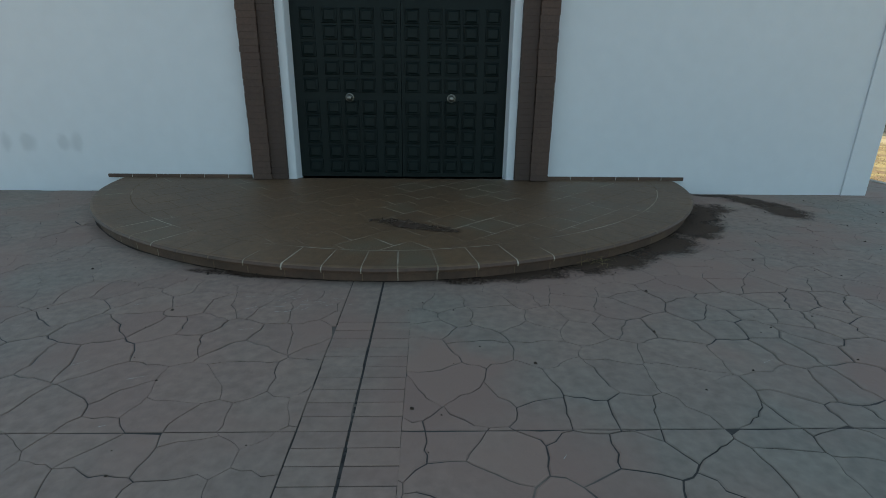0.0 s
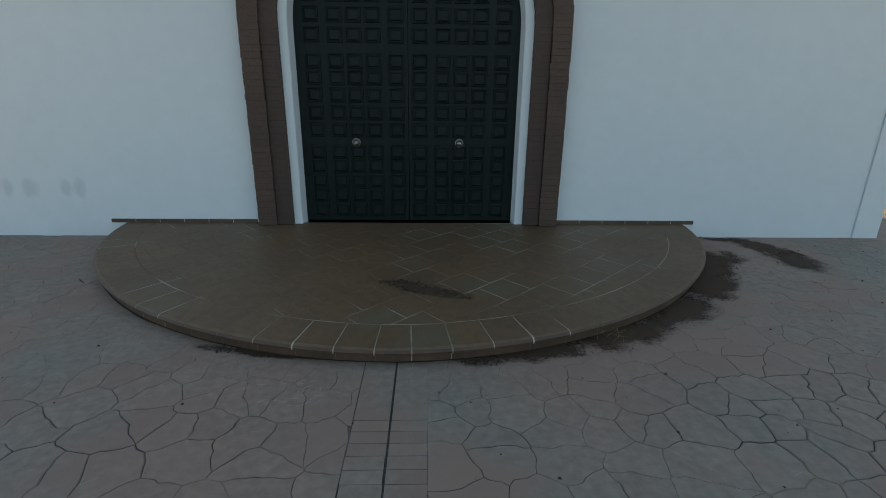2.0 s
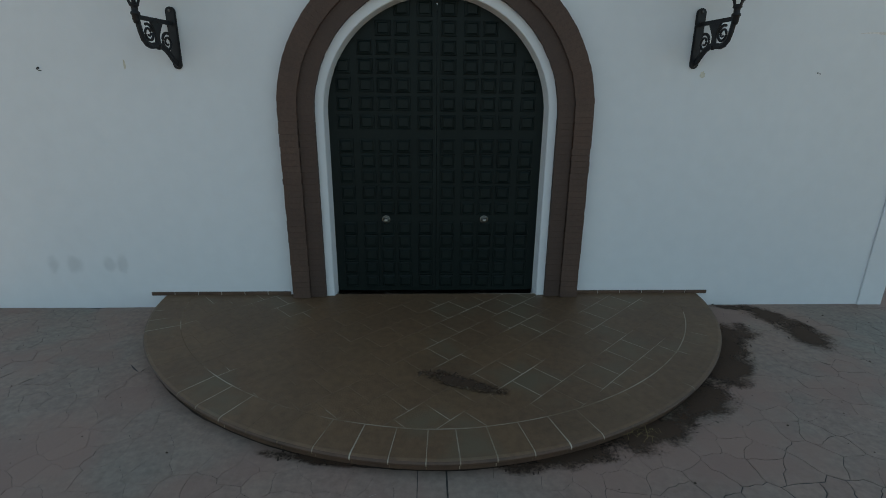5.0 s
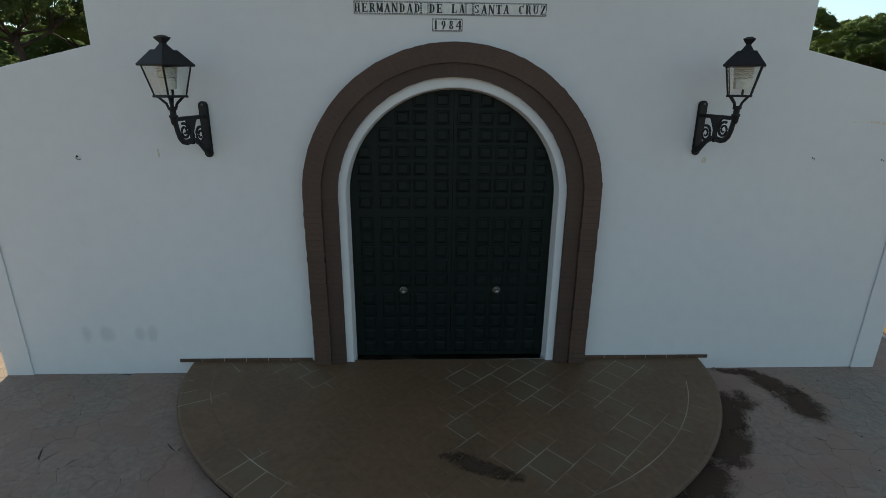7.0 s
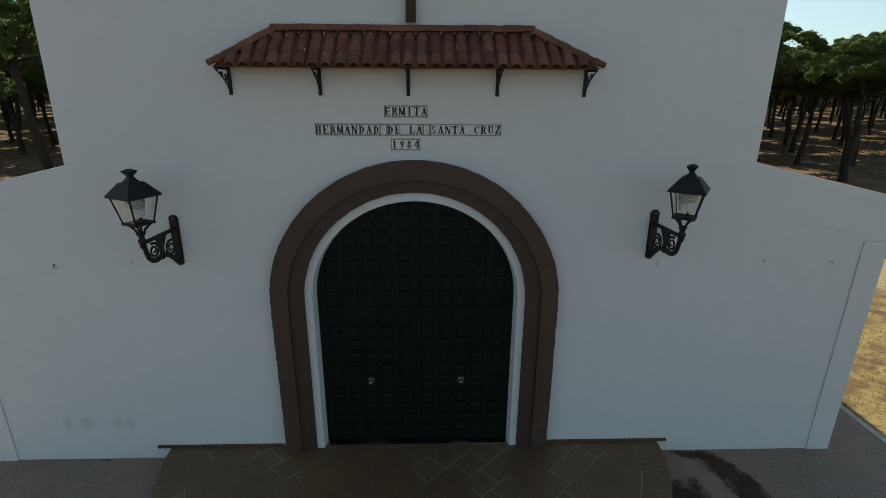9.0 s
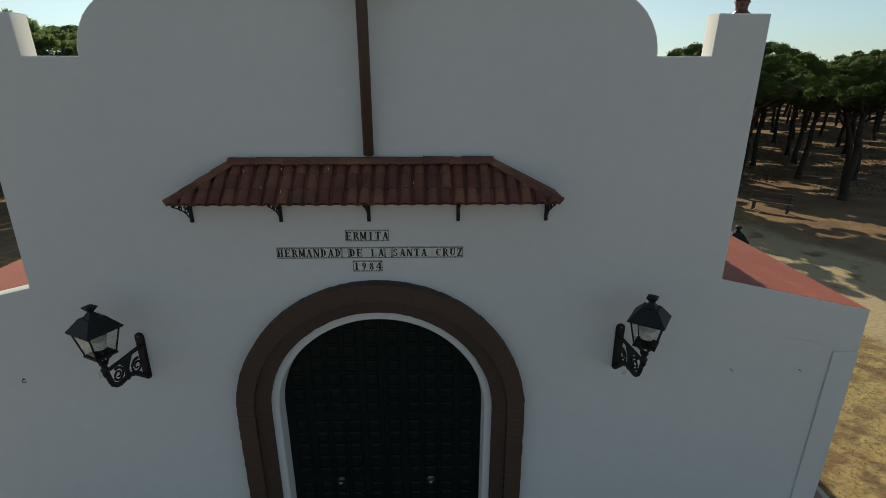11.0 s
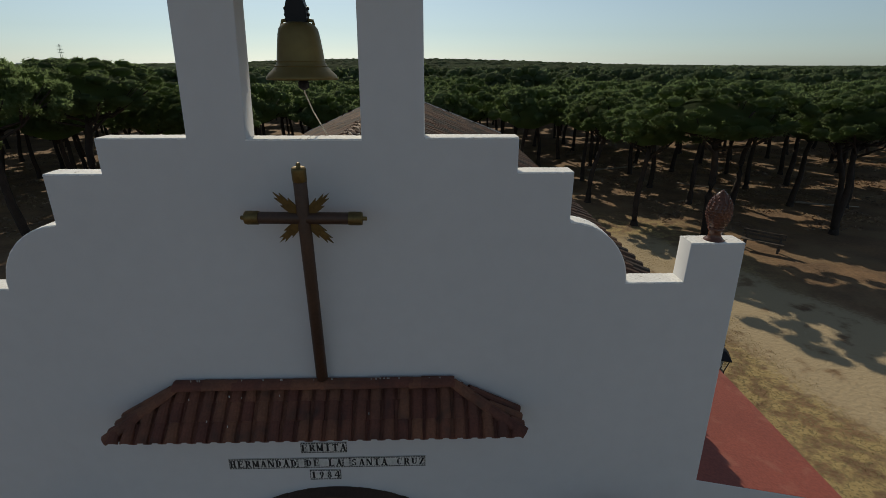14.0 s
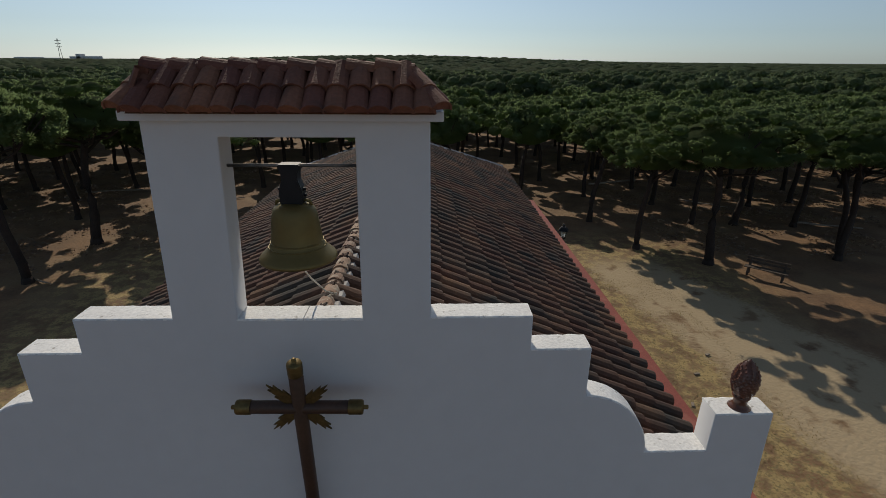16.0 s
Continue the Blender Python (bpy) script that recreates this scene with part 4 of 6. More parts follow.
for side, x_in, x_out in ((1, NX1 + 0.004, 6.10), (-1, NX0 - 0.004, -5.87)):
    xa, xb = sorted((x_out - side * 0.26, x_out))
    part("aisle_wall", box(xa, xb, NY0, AY1, -0.3, 3.58), M_WALL, nave)
    xa, xb = sorted((x_in, x_out - side * 0.264))
    part("aisle_wall", box(xa, xb, AY1 - 0.25, AY1 - 0.004, -0.3, 3.58), M_WALL, nave)
    # sloping red roof of the aisle
    bm = bmesh.new()
    dz = 0.0 if side > 0 else -0.060
    prof = [(x_in, 4.208 + dz), (x_out + side * 0.02, 3.775 + dz), (x_out + side * 0.02, 3.72 + dz), (x_in, 4.10 + dz)]
    a = [bm.verts.new((x, 0.006 if abs(x) > 4.19 else 0.006, z)) for x, z in prof]
    b = [bm.verts.new((x, AY1, z)) for x, z in prof]
    for k in range(4):
        bm.faces.new((a[k], a[(k + 1) % 4], b[(k + 1) % 4], b[k]))
    bm.faces.new(a)
    bm.faces.new(b[::-1])
    bmesh.ops.recalc_face_normals(bm, faces=bm.faces[:])
    bmesh.ops.bevel(bm, geom=bm.edges[:], offset=0.006, segments=1, affect="EDGES")
    part("aisle_roof", bm, M_RED, nave, "red painted sloping aisle roof")

roof = tagged(empty("nave_roof"), "weathered dark clay barrel-tile roof with ridge", "roof", kind="structure")
bm = bmesh.new()
v = [bm.verts.new(p) for p in ((EX0, NY0, EZ), (EX1, NY0, EZ), (EX1, NY1 + 0.1, EZ), (EX0, NY1 + 0.1, EZ), (RX, NY0, RZ), (RX, RY1, RZ))]
for f in ((1, 2, 5, 4), (3, 0, 4, 5), (2, 3, 5), (0, 1, 4)):
    bm.faces.new([v[i] for i in f])
bm.faces.new((v[3], v[2], v[1], v[0]))
part("roof_bed", bm, M_ROOFBED, roof)
PITCH, COURSE = 0.262, 0.40
T_NEAR = tile_mesh("roof_tile", 0.104, 0.084, 0.48, M_ROOF)
far_v, far_f = [], []
tv = [Vector(v.co) for v in T_NEAR.vertices]
tf = [tuple(f.vertices) for f in T_NEAR.polygons]
slope_len = math.hypot(EAVE, RZ - EZ)
for side in (1, -1):
    ex = EX1 if side > 0 else EX0
    up_way = Vector((RX - ex, 0, RZ - EZ)).normalized()
    c_n = int((NY1 - NY0) / PITCH)
    for c in range(c_n):
        y = NY0 + 0.10 + c * PITCH
        reach = slope_len if y < RY1 else slope_len * max(0.0, (NY1 + 0.1 - y) / (NY1 + 0.1 - RY1))
        k = 0
        while k * COURSE < reach - 0.1:
            foot = Vector((ex, y + random.uniform(-0.008, 0.008), EZ)) + up_way * (k * COURSE - 0.09 + random.uniform(-0.015, 0.015))
            m = slope_matrix(foot, up_way, 0.030 + random.uniform(-0.004, 0.006)) @ Matrix.Rotation(radians(random.uniform(-1.5, 1.5) ), 4, "Z") @ Matrix.Rotation(radians(-1.6), 4, "X")
            if (side > 0 and y < 4.4) or (side < 0 and y < 2.8 and k > 2):
                share("roof_tile", T_NEAR, roof, m)
            else:
                o = len(far_v)
                far_v += [tuple(m @ p) for p in tv]
                far_f += [tuple(o + i for i in f) for f in tf]
            k += 1
# back slope behind the hips
up_way = Vector((0, RY1 - NY1 - 0.1, RZ - EZ)).normalized()
back_len = math.hypot(NY1 + 0.1 - RY1, RZ - EZ)
for c in range(int((EX1 - EX0) / PITCH)):
    x = EX0 + 0.1 + c * PITCH
    reach = back_len * (1 - abs(x - RX) / EAVE)
    k = 0
    while k * COURSE < reach - 0.1:
        m = slope_matrix(Vector((x, NY1 + 0.1, EZ)) + up_way * (k * COURSE - 0.09), up_way, 0.03)
        o = len(far_v)
        far_v += [tuple(m @ p) for p in tv]
        far_f += [tuple(o + i for i in f) for f in tf]
        k += 1
ob = new("roof_tiles", raw("roof_tiles", far_v, far_f, M_ROOFJ))
ob.parent = roof
tagged(ob, kind="stuff")
# ridge and hips
RIDGE_T = tile_mesh("ridge_tile", 0.092, 0.078, 0.40, M_RIDGE, 8, bedded=True)
y = NY0
while y < RY1:
    share("ridge_tile", RIDGE_T, roof, slope_matrix((RX + random.uniform(-0.01, 0.01), y, RZ + 0.020), (0, 1, -0.025)))
    y += 0.33
bm = bmesh.new()
add_tube(bm, [(RX + 0.098, y0 * 0.5 + NY0, RZ - 0.015 + 0.012 * math.sin(y0 * 1.7)) for y0 in range(int((RY1 - NY0) * 2))], 0.045, seg=6)
add_tube(bm, [(RX - 0.09, y0 * 0.5 + NY0, RZ - 0.03) for y0 in range(int((RY1 - NY0) * 2))], 0.03, seg=6)
part("ridge_mortar", bm, M_MORTARW, roof, "white mortar along the ridge")
for side in (1, -1):
    a, b = Vector((EX1 if side > 0 else EX0, NY1 + 0.1, EZ + 0.03)), Vector((RX, RY1, RZ + 0.03))
    w = (b - a).normalized()
    n = int((b - a).length / 0.33)
    for k in range(n):
        share("hip_tile", RIDGE_T, roof, slope_matrix(a + w * (k * 0.33), w))
    part("hip_mortar", tube([a + Vector((0, -0.09, 0.04)), b + Vector((0, -0.09, 0.03))], 0.07, seg=6), M_MORTARW, roof, "pale mortar along the hip")

# ---- small tiled roof over the inscription ----
canopy = tagged(empty("canopy"), "small red clay-tile canopy on iron brackets", "canopy")
CXL, CXR, CTL, CTR = -1.985, 2.065, -1.39, 1.37
CE, CT, CD = 5.262, 5.615, -0.42
bm = bmesh.new()
v = [bm.verts.new(p) for p in ((CXL, CD + 0.02, CE - 0.02), (CXR, CD + 0.02, CE - 0.02), (CTR, -0.01, CT - 0.03), (CTL, -0.01, CT - 0.03), (CXL, -0.005, CE - 0.02), (CXR, -0.005, CE - 0.02))]
for f in ((0, 1, 2, 3), (4, 0, 3), (1, 5, 2), (0, 4, 5, 1)):
    bm.faces.new([v[i] for i in f])
bmesh.ops.recalc_face_normals(bm, faces=bm.faces[:])
part("bed", bm, M_CLAY, canopy)
CT_MESH = tile_mesh("canopy_tile", 0.060, 0.050, 0.25, M_CLAY)
CH_MESH = channel_mesh("channel_tile", 0.042, 0.050, 0.54, M_CLAY)
up_way = Vector((0, -CD, CT - CE)).normalized()
c_len = math.hypot(CD, CT - CE)
cols = 28


def hip_reach(x):
    """How far up the slope a column of tiles can run under the hips."""
    return c_len * max(0.0, min(1.0, (x - CXL) / (CTL - CXL), (CXR - x) / (CXR - CTR)))


for c in range(cols + 1):
    x = CXL + 0.07 + (CXR - CXL - 0.14) * c / cols
    reach = hip_reach(x) + 0.02
    for k in range(3):
        s0 = k * 0.19 - 0.03
        if reach - s0 > 0.08:
            m = slope_matrix(Vector((x + random.uniform(-0.005, 0.005), CD, CE)) + up_way * s0, up_way, 0.012) @ Matrix.Rotation(radians(random.uniform(-1.2, 1.2)), 4, "Z")
            share("canopy_tile", CT_MESH, canopy, m @ Matrix.Diagonal((1, min(1.0, (reach - s0) / 0.25), 1, 1)))
    reach = min(hip_reach(x + 0.07), hip_reach(x))
    if c < cols and reach > 0.08:
        share("channel_tile", CH_MESH, canopy, slope_matrix(Vector((x + 0.0697, CD, CE)) + up_way * -0.035, up_way, 0.0) @ Matrix.Diagonal((1, min(1.0, reach / c_len), 1, 1)))
CR_MESH = tile_mesh("ridge_tile", 0.080, 0.072, 0.34, M_CLAY, 8)
x = CTL - 0.04
while x < CTR - 0.29:
    share("ridge_tile", CR_MESH, canopy, slope_matrix((x, -0.060, CT + 0.004 + random.uniform(-0.004, 0.004)), (1, 0, 0.012)))
    x += 0.295
share("ridge_tile", CR_MESH, canopy, slope_matrix((CTR - 0.315, -0.060, CT + 0.010), (1, 0, 0.004)))
HIP_MESH = tile_mesh("hip_tile", 0.074, 0.062, 0.235, M_CLAY, 8)
for side in (1, -1):
    a = Vector((CXR if side > 0 else CXL, CD + 0.03, CE - 0.005))
    b = Vector((CTR if side > 0 else CTL, -0.06, CT + 0.004))
    w = (b - a).normalized()
    n = 4
    for k in range(n):
        share("hip_tile", HIP_MESH, canopy, slope_matrix(a + w * (((b - a).length - 0.215) * k / (n - 1) - 0.02), w))
    # short tiles on the end slope, against the wall
    for k in range(3):
        y = CD + 0.12 + 0.12 * k
        e = Vector((b.x - a.x, 0, b.z - a.z)).normalized()
        share("end_tile", CT_MESH, canopy, slope_matrix(Vector((a.x, y, CE)), e, 0.01) @ Matrix.Diagonal((1, (0.6, 1.5, 2.4)[k], 1, 1)))


bm = bmesh.new()
speck = random.Random(41)
for k in range(26):
    x, u = speck.uniform(CTL - 0.1, CTR + 0.1), speck.choice((0.99, 0.99, speck.uniform(0.1, 0.9)))
    p = Vector((x, CD * (1 - u) - 0.06 * u, CE + (CT - CE) * u + 0.085))
    r = speck.uniform(0.003, 0.007)
    add_box(bm, p.x - r, p.x + r, p.y - r, p.y + r * 0.6, p.z - 0.02, p.z + r * 0.5, 0.0012)
tagged(part("mortar_specks", bm, M_MORTARW, canopy, "pale specks of mortar"), kind="stuff")


def canopy_bracket():
    br = empty("bracket")
    br.parent = canopy
    part("wall_bar", box(-0.020, 0.020, -0.016, 0.0, 4.95, 5.26, bevel=0.004), M_IRON, br)
    part("arm", box(-0.012, 0.012, -0.38, -0.016, 5.215, 5.25, bevel=0.003), M_IRON, br)
    pts = []
    for k in range(34):
        u = k / 33
        a = 0.6 + u * 9.5
        r = 0.055 * (1 - 0.75 * u)
        pts.append((0, -0.095 - r * math.cos(a), 5.12 + r * math.sin(a)))
    bm = tube(pts, 0.008, seg=5)
    add_tube(bm, [(0, -0.02, 4.99), (0, -0.06, 5.03), (0, -0.15, 5.11), (0, -0.26, 5.17), (0, -0.36, 5.215)], 0.008, seg=5)
    pts = [(0, -0.22 - 0.035 * (1 - 0.6 * k / 20) * math.cos(k * 0.42), 5.165 + 0.035 * (1 - 0.6 * k / 20) * math.sin(k * 0.42)) for k in range(21)]
    add_tube(bm, pts, 0.007, seg=5)
    part("scroll", bm, M_IRON, br, smooth=True)
    return br


first = canopy_bracket()
first.location.x = -1.955
for x in (-0.965, 0.02, 1.025, 2.02):
    copy_thing(first, Matrix.Translation((x, 0, 0)))

# ---- belfry roof ----
belfry_roof = tagged(empty("belfry_roof"), "hipped red clay-tile roof of the belfry", "roof")
BX0, BX1, BYF, BYB, BE, BT = -0.915, 1.200, -0.21, THICK + 0.21, 9.688, 9.925
BTL, BTR, BYM = -0.79, 0.98, THICK / 2
bm = bmesh.new()
v = [bm.verts.new(p) for p in ((BX0 + 0.05, BYF + 0.04, BE - 0.01), (BX1 - 0.05, BYF + 0.04, BE - 0.01), (BX1 - 0.05, BYB - 0.04, BE - 0.01), (BX0 + 0.05, BYB - 0.04, BE - 0.01), (BTL, BYM, BT + 0.01), (BTR, BYM, BT + 0.01))]
for f in ((0, 1, 5, 4), (1, 2, 5), (2, 3, 4, 5), (3, 0, 4), (3, 2, 1, 0)):
    bm.faces.new([v[i] for i in f])
part("bed", bm, M_CLAY, belfry_roof)
BT_MESH = tile_mesh("belfry_tile", 0.082, 0.068, 0.27, M_CLAY, 7, bedded=True)
for sy, yf in ((1, BYF), (-1, BYB)):
    up_way = Vector((0, sy * (BYM - BYF), BT - BE)).normalized()
    for c in range(14):
        x = BX0 + 0.12 + (BX1 - BX0 - 0.24) * c / 13
        reach = 1.0 if BTL < x < BTR else 0.45
        for k in range(2):
            if k == 0 or reach > 0.6:
                m = slope_matrix(Vector((x + random.uniform(-0.008, 0.008), yf, BE)) + up_way * (k * 0.20 - 0.02), up_way, 0.014 + 0.01 * k) @ Matrix.Rotation(radians(random.uniform(-2, 2)), 4, "Z")
                share("roof_tile", BT_MESH, belfry_roof, m)
for side in (1, -1):
    ex, tx = (BX1, BTR) if side > 0 else (BX0, BTL)
    up_way = Vector((tx - ex, 0, BT - BE)).normalized()
    for c in range(3):
        share("roof_tile", BT_MESH, belfry_roof, slope_matrix(Vector((ex - side * 0.055, BYM + (c - 1) * 0.17, BE + 0.012)), up_way, 0.012))
    for yf in (BYF, BYB):
        a, b = Vector((ex - side * 0.015, yf, BE + 0.012)), Vector((tx, BYM, BT - 0.005))
        w = (b - a).normalized()
        for k in range(2):
            share("hip_tile", BT_MESH, belfry_roof, slope_matrix(a + w * (k * 0.2), w, 0.01))
BR_MESH = tile_mesh("ridge_tile", 0.085, 0.074, 0.27, M_CLAY, 8)
x = BTL - 0.04
while x < BTR - 0.10:
    share("ridge_tile", BR_MESH, belfry_roof, slope_matrix((x, BYM, BT + 0.030 + random.uniform(-0.004, 0.004)), (1, 0, -0.115 + random.uniform(-0.02, 0.02))))
    x += 0.196

# ---- bell ----
bell = tagged(empty("church_bell"), "bronze bell on a dark yoke hung from a steel rod", "bell")
bz, BK = 8.562, 0.835
prof = [(0.296, 0.0), (0.297, 0.018), (0.286, 0.040), (0.248, 0.085), (0.213, 0.128), (0.197, 0.168), (0.188, 0.26), (0.179, 0.34), (0.169, 0.42), (0.157, 0.475), (0.132, 0.513), (0.09, 0.532), (0.0015, 0.54)]
innerp = [(0.0015, 0.50), (0.12, 0.48), (0.15, 0.40), (0.175, 0.25), (0.195, 0.15), (0.23, 0.08), (0.285, 0.0)]
shell = [(r, z * BK) for r, z in innerp + prof]
part("bell_body", lathe(shell, 40, Matrix.Translation((0.085, 0.12, bz))), M_BELL, bell, "dull golden bronze bell", smooth=True)
for r, z in ((0.216, 0.128), (0.199, 0.172)):
    part("band", tube([(0.085 + r * math.cos(k * math.pi / 18), 0.12 + r * math.sin(k * math.pi / 18), bz + z * BK) for k in range(37)], 0.005, seg=5), M_BELL, bell, smooth=True)
bm = bmesh.new()
rings = []
for z, h in ((8.99, 0.068), (9.015, 0.084), (9.085, 0.087), (9.125, 0.079), (9.185, 0.059), (9.24, 0.061), (9.262, 0.077), (9.300, 0.080)):
    rings.append([bm.verts.new((0.085 + sx * h, 0.12 + sy * 0.062, z)) for sx, sy in ((-1, -1), (1, -1), (1, 1), (-1, 1))])
for p, q in zip(rings, rings[1:]):
    for i in range(4):
        bm.faces.new((p[i], p[(i + 1) % 4], q[(i + 1) % 4], q[i]))
bm.faces.new(rings[0][::-1])
bm.faces.new(rings[-1])
bmesh.ops.bevel(bm, geom=bm.edges[:], offset=0.006, segments=2, affect="EDGES")
part("yoke", bm, M_IRON, bell, "dark waisted wooden yoke")
for sx in (-1, 1):
    for z in (9.065, 9.11):
        part("bolt", lathe([(0.001, 0), (0.014, 0.0), (0.013, 0.018), (0.001, 0.02)], 8, Matrix.Translation((0.085 + sx * 0.084, 0.12, z)) @ Matrix.Rotation(sx * math.pi / 2, 4, "Y")), M_IRON, bell)
    part("canon", tube([(0.085 + sx * 0.13, 0.12, bz + 0.505 * BK), (0.085 + sx * 0.125, 0.12, bz + 0.545 * BK), (0.085 + sx * 0.06, 0.12, bz + 0.56 * BK)], 0.014, seg=8), M_BELL, bell, smooth=True)
part("rod", tube([(-0.42, 0.12, 9.285), (0.60, 0.12, 9.285)], 0.013, seg=8), M_STEEL, bell, smooth=True)
part("clapper", lathe([(0.012, 0.0), (0.045, 0.02), (0.05, 0.06), (0.02, 0.1), (0.012, 0.35)], 12, Matrix.Translation((0.085, 0.14, 8.475))), M_IRON, bell, smooth=True)
rope = [(0.085, 0.15, 8.485), (0.075, 0.20, 8.45), (0.10, 0.36, 8.28), (0.16, 0.62, 8.03), (0.20, 0.80, 7.92)]
bm = tube(rope, 0.007, seg=6)
add_tube(bm, [(0.22, 0.80, 7.92), (0.17, 0.84, 7.90), (0.10, 0.80, 7.86), (0.06, 0.72, 7.83), (0.11, 0.66, 7.86), (0.14, 0.74, 7.88)], 0.010, seg=6)
tagged(solid("bell_rope", bm, M_ROPE, None, True), "frayed pale rope tied from the bell to the ridge", "rope")

# ---- cross ----
cross = tagged(empty("wall_cross"), "brown cross with brass caps and radiating leaves", "cross")
lean = Matrix.Translation((0.06, -0.075, 5.705)) @ Matrix.Rotation(math.atan2(0.268, 2.22), 4, "X") @ Matrix.Rotation(0.0155, 4, "Y")


def leaned(bm):
    bmesh.ops.transform(bm, matrix=lean, verts=bm.verts)
    return bm


def rod(r, z0, z1, seg=14):
    return [(0.002, z0), (r * 0.9, z0), (r, z0 + 0.008), (r, z1 - 0.008), (r * 0.9, z1), (0.002, z1)]


ZC = 1.764
part("upright", leaned(lathe(rod(0.056, 0.0, 2.13), 16)), M_WOOD, cross, smooth=True)
part("crossbar", leaned(lathe(rod(0.052, -0.41, 0.41), 16, Matrix.Translation((0, 0.0, ZC)) @ Matrix.Rotation(math.pi / 2, 4, "Y"))), M_WOOD, cross, smooth=True)
capp = [(0.056, 0.0), (0.059, 0.008), (0.059, 0.10), (0.055, 0.115), (0.022, 0.118), (0.018, 0.122), (0.018, 0.150), (0.012, 0.156), (0.001, 0.157)]
part("cap", leaned(lathe(capp, 18, Matrix.Translation((0, 0, 2.093)))), M_BRASS, cross, "brass end cap", smooth=True)
for s in (-1, 1):
    part("cap", leaned(lathe(capp, 18, Matrix.Translation((s * 0.378, 0, ZC)) @ Matrix.Rotation(s * math.pi / 2, 4, "Y"))), M_BRASS, cross, "brass end cap", smooth=True)
leaf_pts = [(0.03, -0.03), (0.10, -0.045), (0.17, -0.050), (0.150, -0.028), (0.235, -0.032), (0.205, -0.012), (0.265, 0.0), (0.205, 0.012), (0.235, 0.032), (0.150, 0.028), (0.17, 0.050), (0.10, 0.045), (0.03, 0.03)]
for k in range(4):
    bm = bmesh.new()
    m = Matrix.Translation((0, 0, ZC)) @ Matrix.Rotation(radians(45 + 90 * k), 4, "Y")
    a = [bm.verts.new(m @ Vector((x * 1.24, -0.012, z * 0.98))) for x, z in leaf_pts]
    b = [bm.verts.new(m @ Vector((x * 1.24, 0.004, z * 0.98))) for x, z in leaf_pts]
    bm.faces.new(a)
    bm.faces.new(b[::-1])
    for i in range(len(a)):
        j = (i + 1) % len(a)
        bm.faces.new((a[j], a[i], b[i], b[j]))
    bmesh.ops.recalc_face_normals(bm, faces=bm.faces[:])
    part("leaf_ray", leaned(bm), M_BRASS, cross, "brass leaf-shaped ray")

# ---- pine-cone finials ----
def finial():
    f = empty("pinecone_finial")
    part("foot", lathe([(0.002, 0.0), (0.098, 0.0), (0.100, 0.016), (0.075, 0.035), (0.060, 0.06), (0.062, 0.10), (0.080, 0.135), (0.06, 0.15)], 24), M_GLAZE, f, smooth=True)

    def radius(u):
        return 0.122 * math.sin(math.pi * min(1, 0.16 + 0.84 * u)) ** 0.7 if u < 1 else 0.0
    part("core", lathe([(max(0.004, radius(k / 14) * 0.93), 0.14 + 0.385 * k / 14) for k in range(15)], 20), M_GLAZE, f, smooth=True)
    bm = bmesh.new()
    for row in range(14):
        u = (row + 0.3) / 14
        r, z = radius(u) * 0.93, 0.14 + 0.385 * u
        n = max(5, round(2 * math.pi * r / 0.046))
        for k in range(n):
            a = 2 * math.pi * (k + 0.5 * (row % 2)) / n
            m = Matrix.Rotation(a, 4, "Z") @ Matrix.Translation((r, 0, z))
            q = min(1.0, max(0.4, r / 0.10))
            vs = [bm.verts.new(m @ (Vector(p) * q)) for p in ((0.0, -0.021, 0.0), (0.004, 0.0, -0.010), (0.0, 0.021, 0.0), (-0.010, 0.0, 0.036), (0.011, 0.0, 0.010))]
            for t in ((0, 1, 4), (1, 2, 4), (2, 3, 4), (3, 0, 4)):
                bm.faces.new([vs[i] for i in t])
    tagged(part("scale_relief", bm, M_GLAZE, f), kind="stuff")
    return tagged(f, "brown glazed ceramic pine-cone finial on the parapet", "finial", "pinecone finials")


fin = finial()
fin.matrix_world = Matrix.Translation((3.905, 0.11, 7.085)) @ Matrix.Diagonal((0.96, 0.96, 0.96, 1))
copy_thing(fin, Matrix.Translation((-3.655, 0.12, 7.085)))


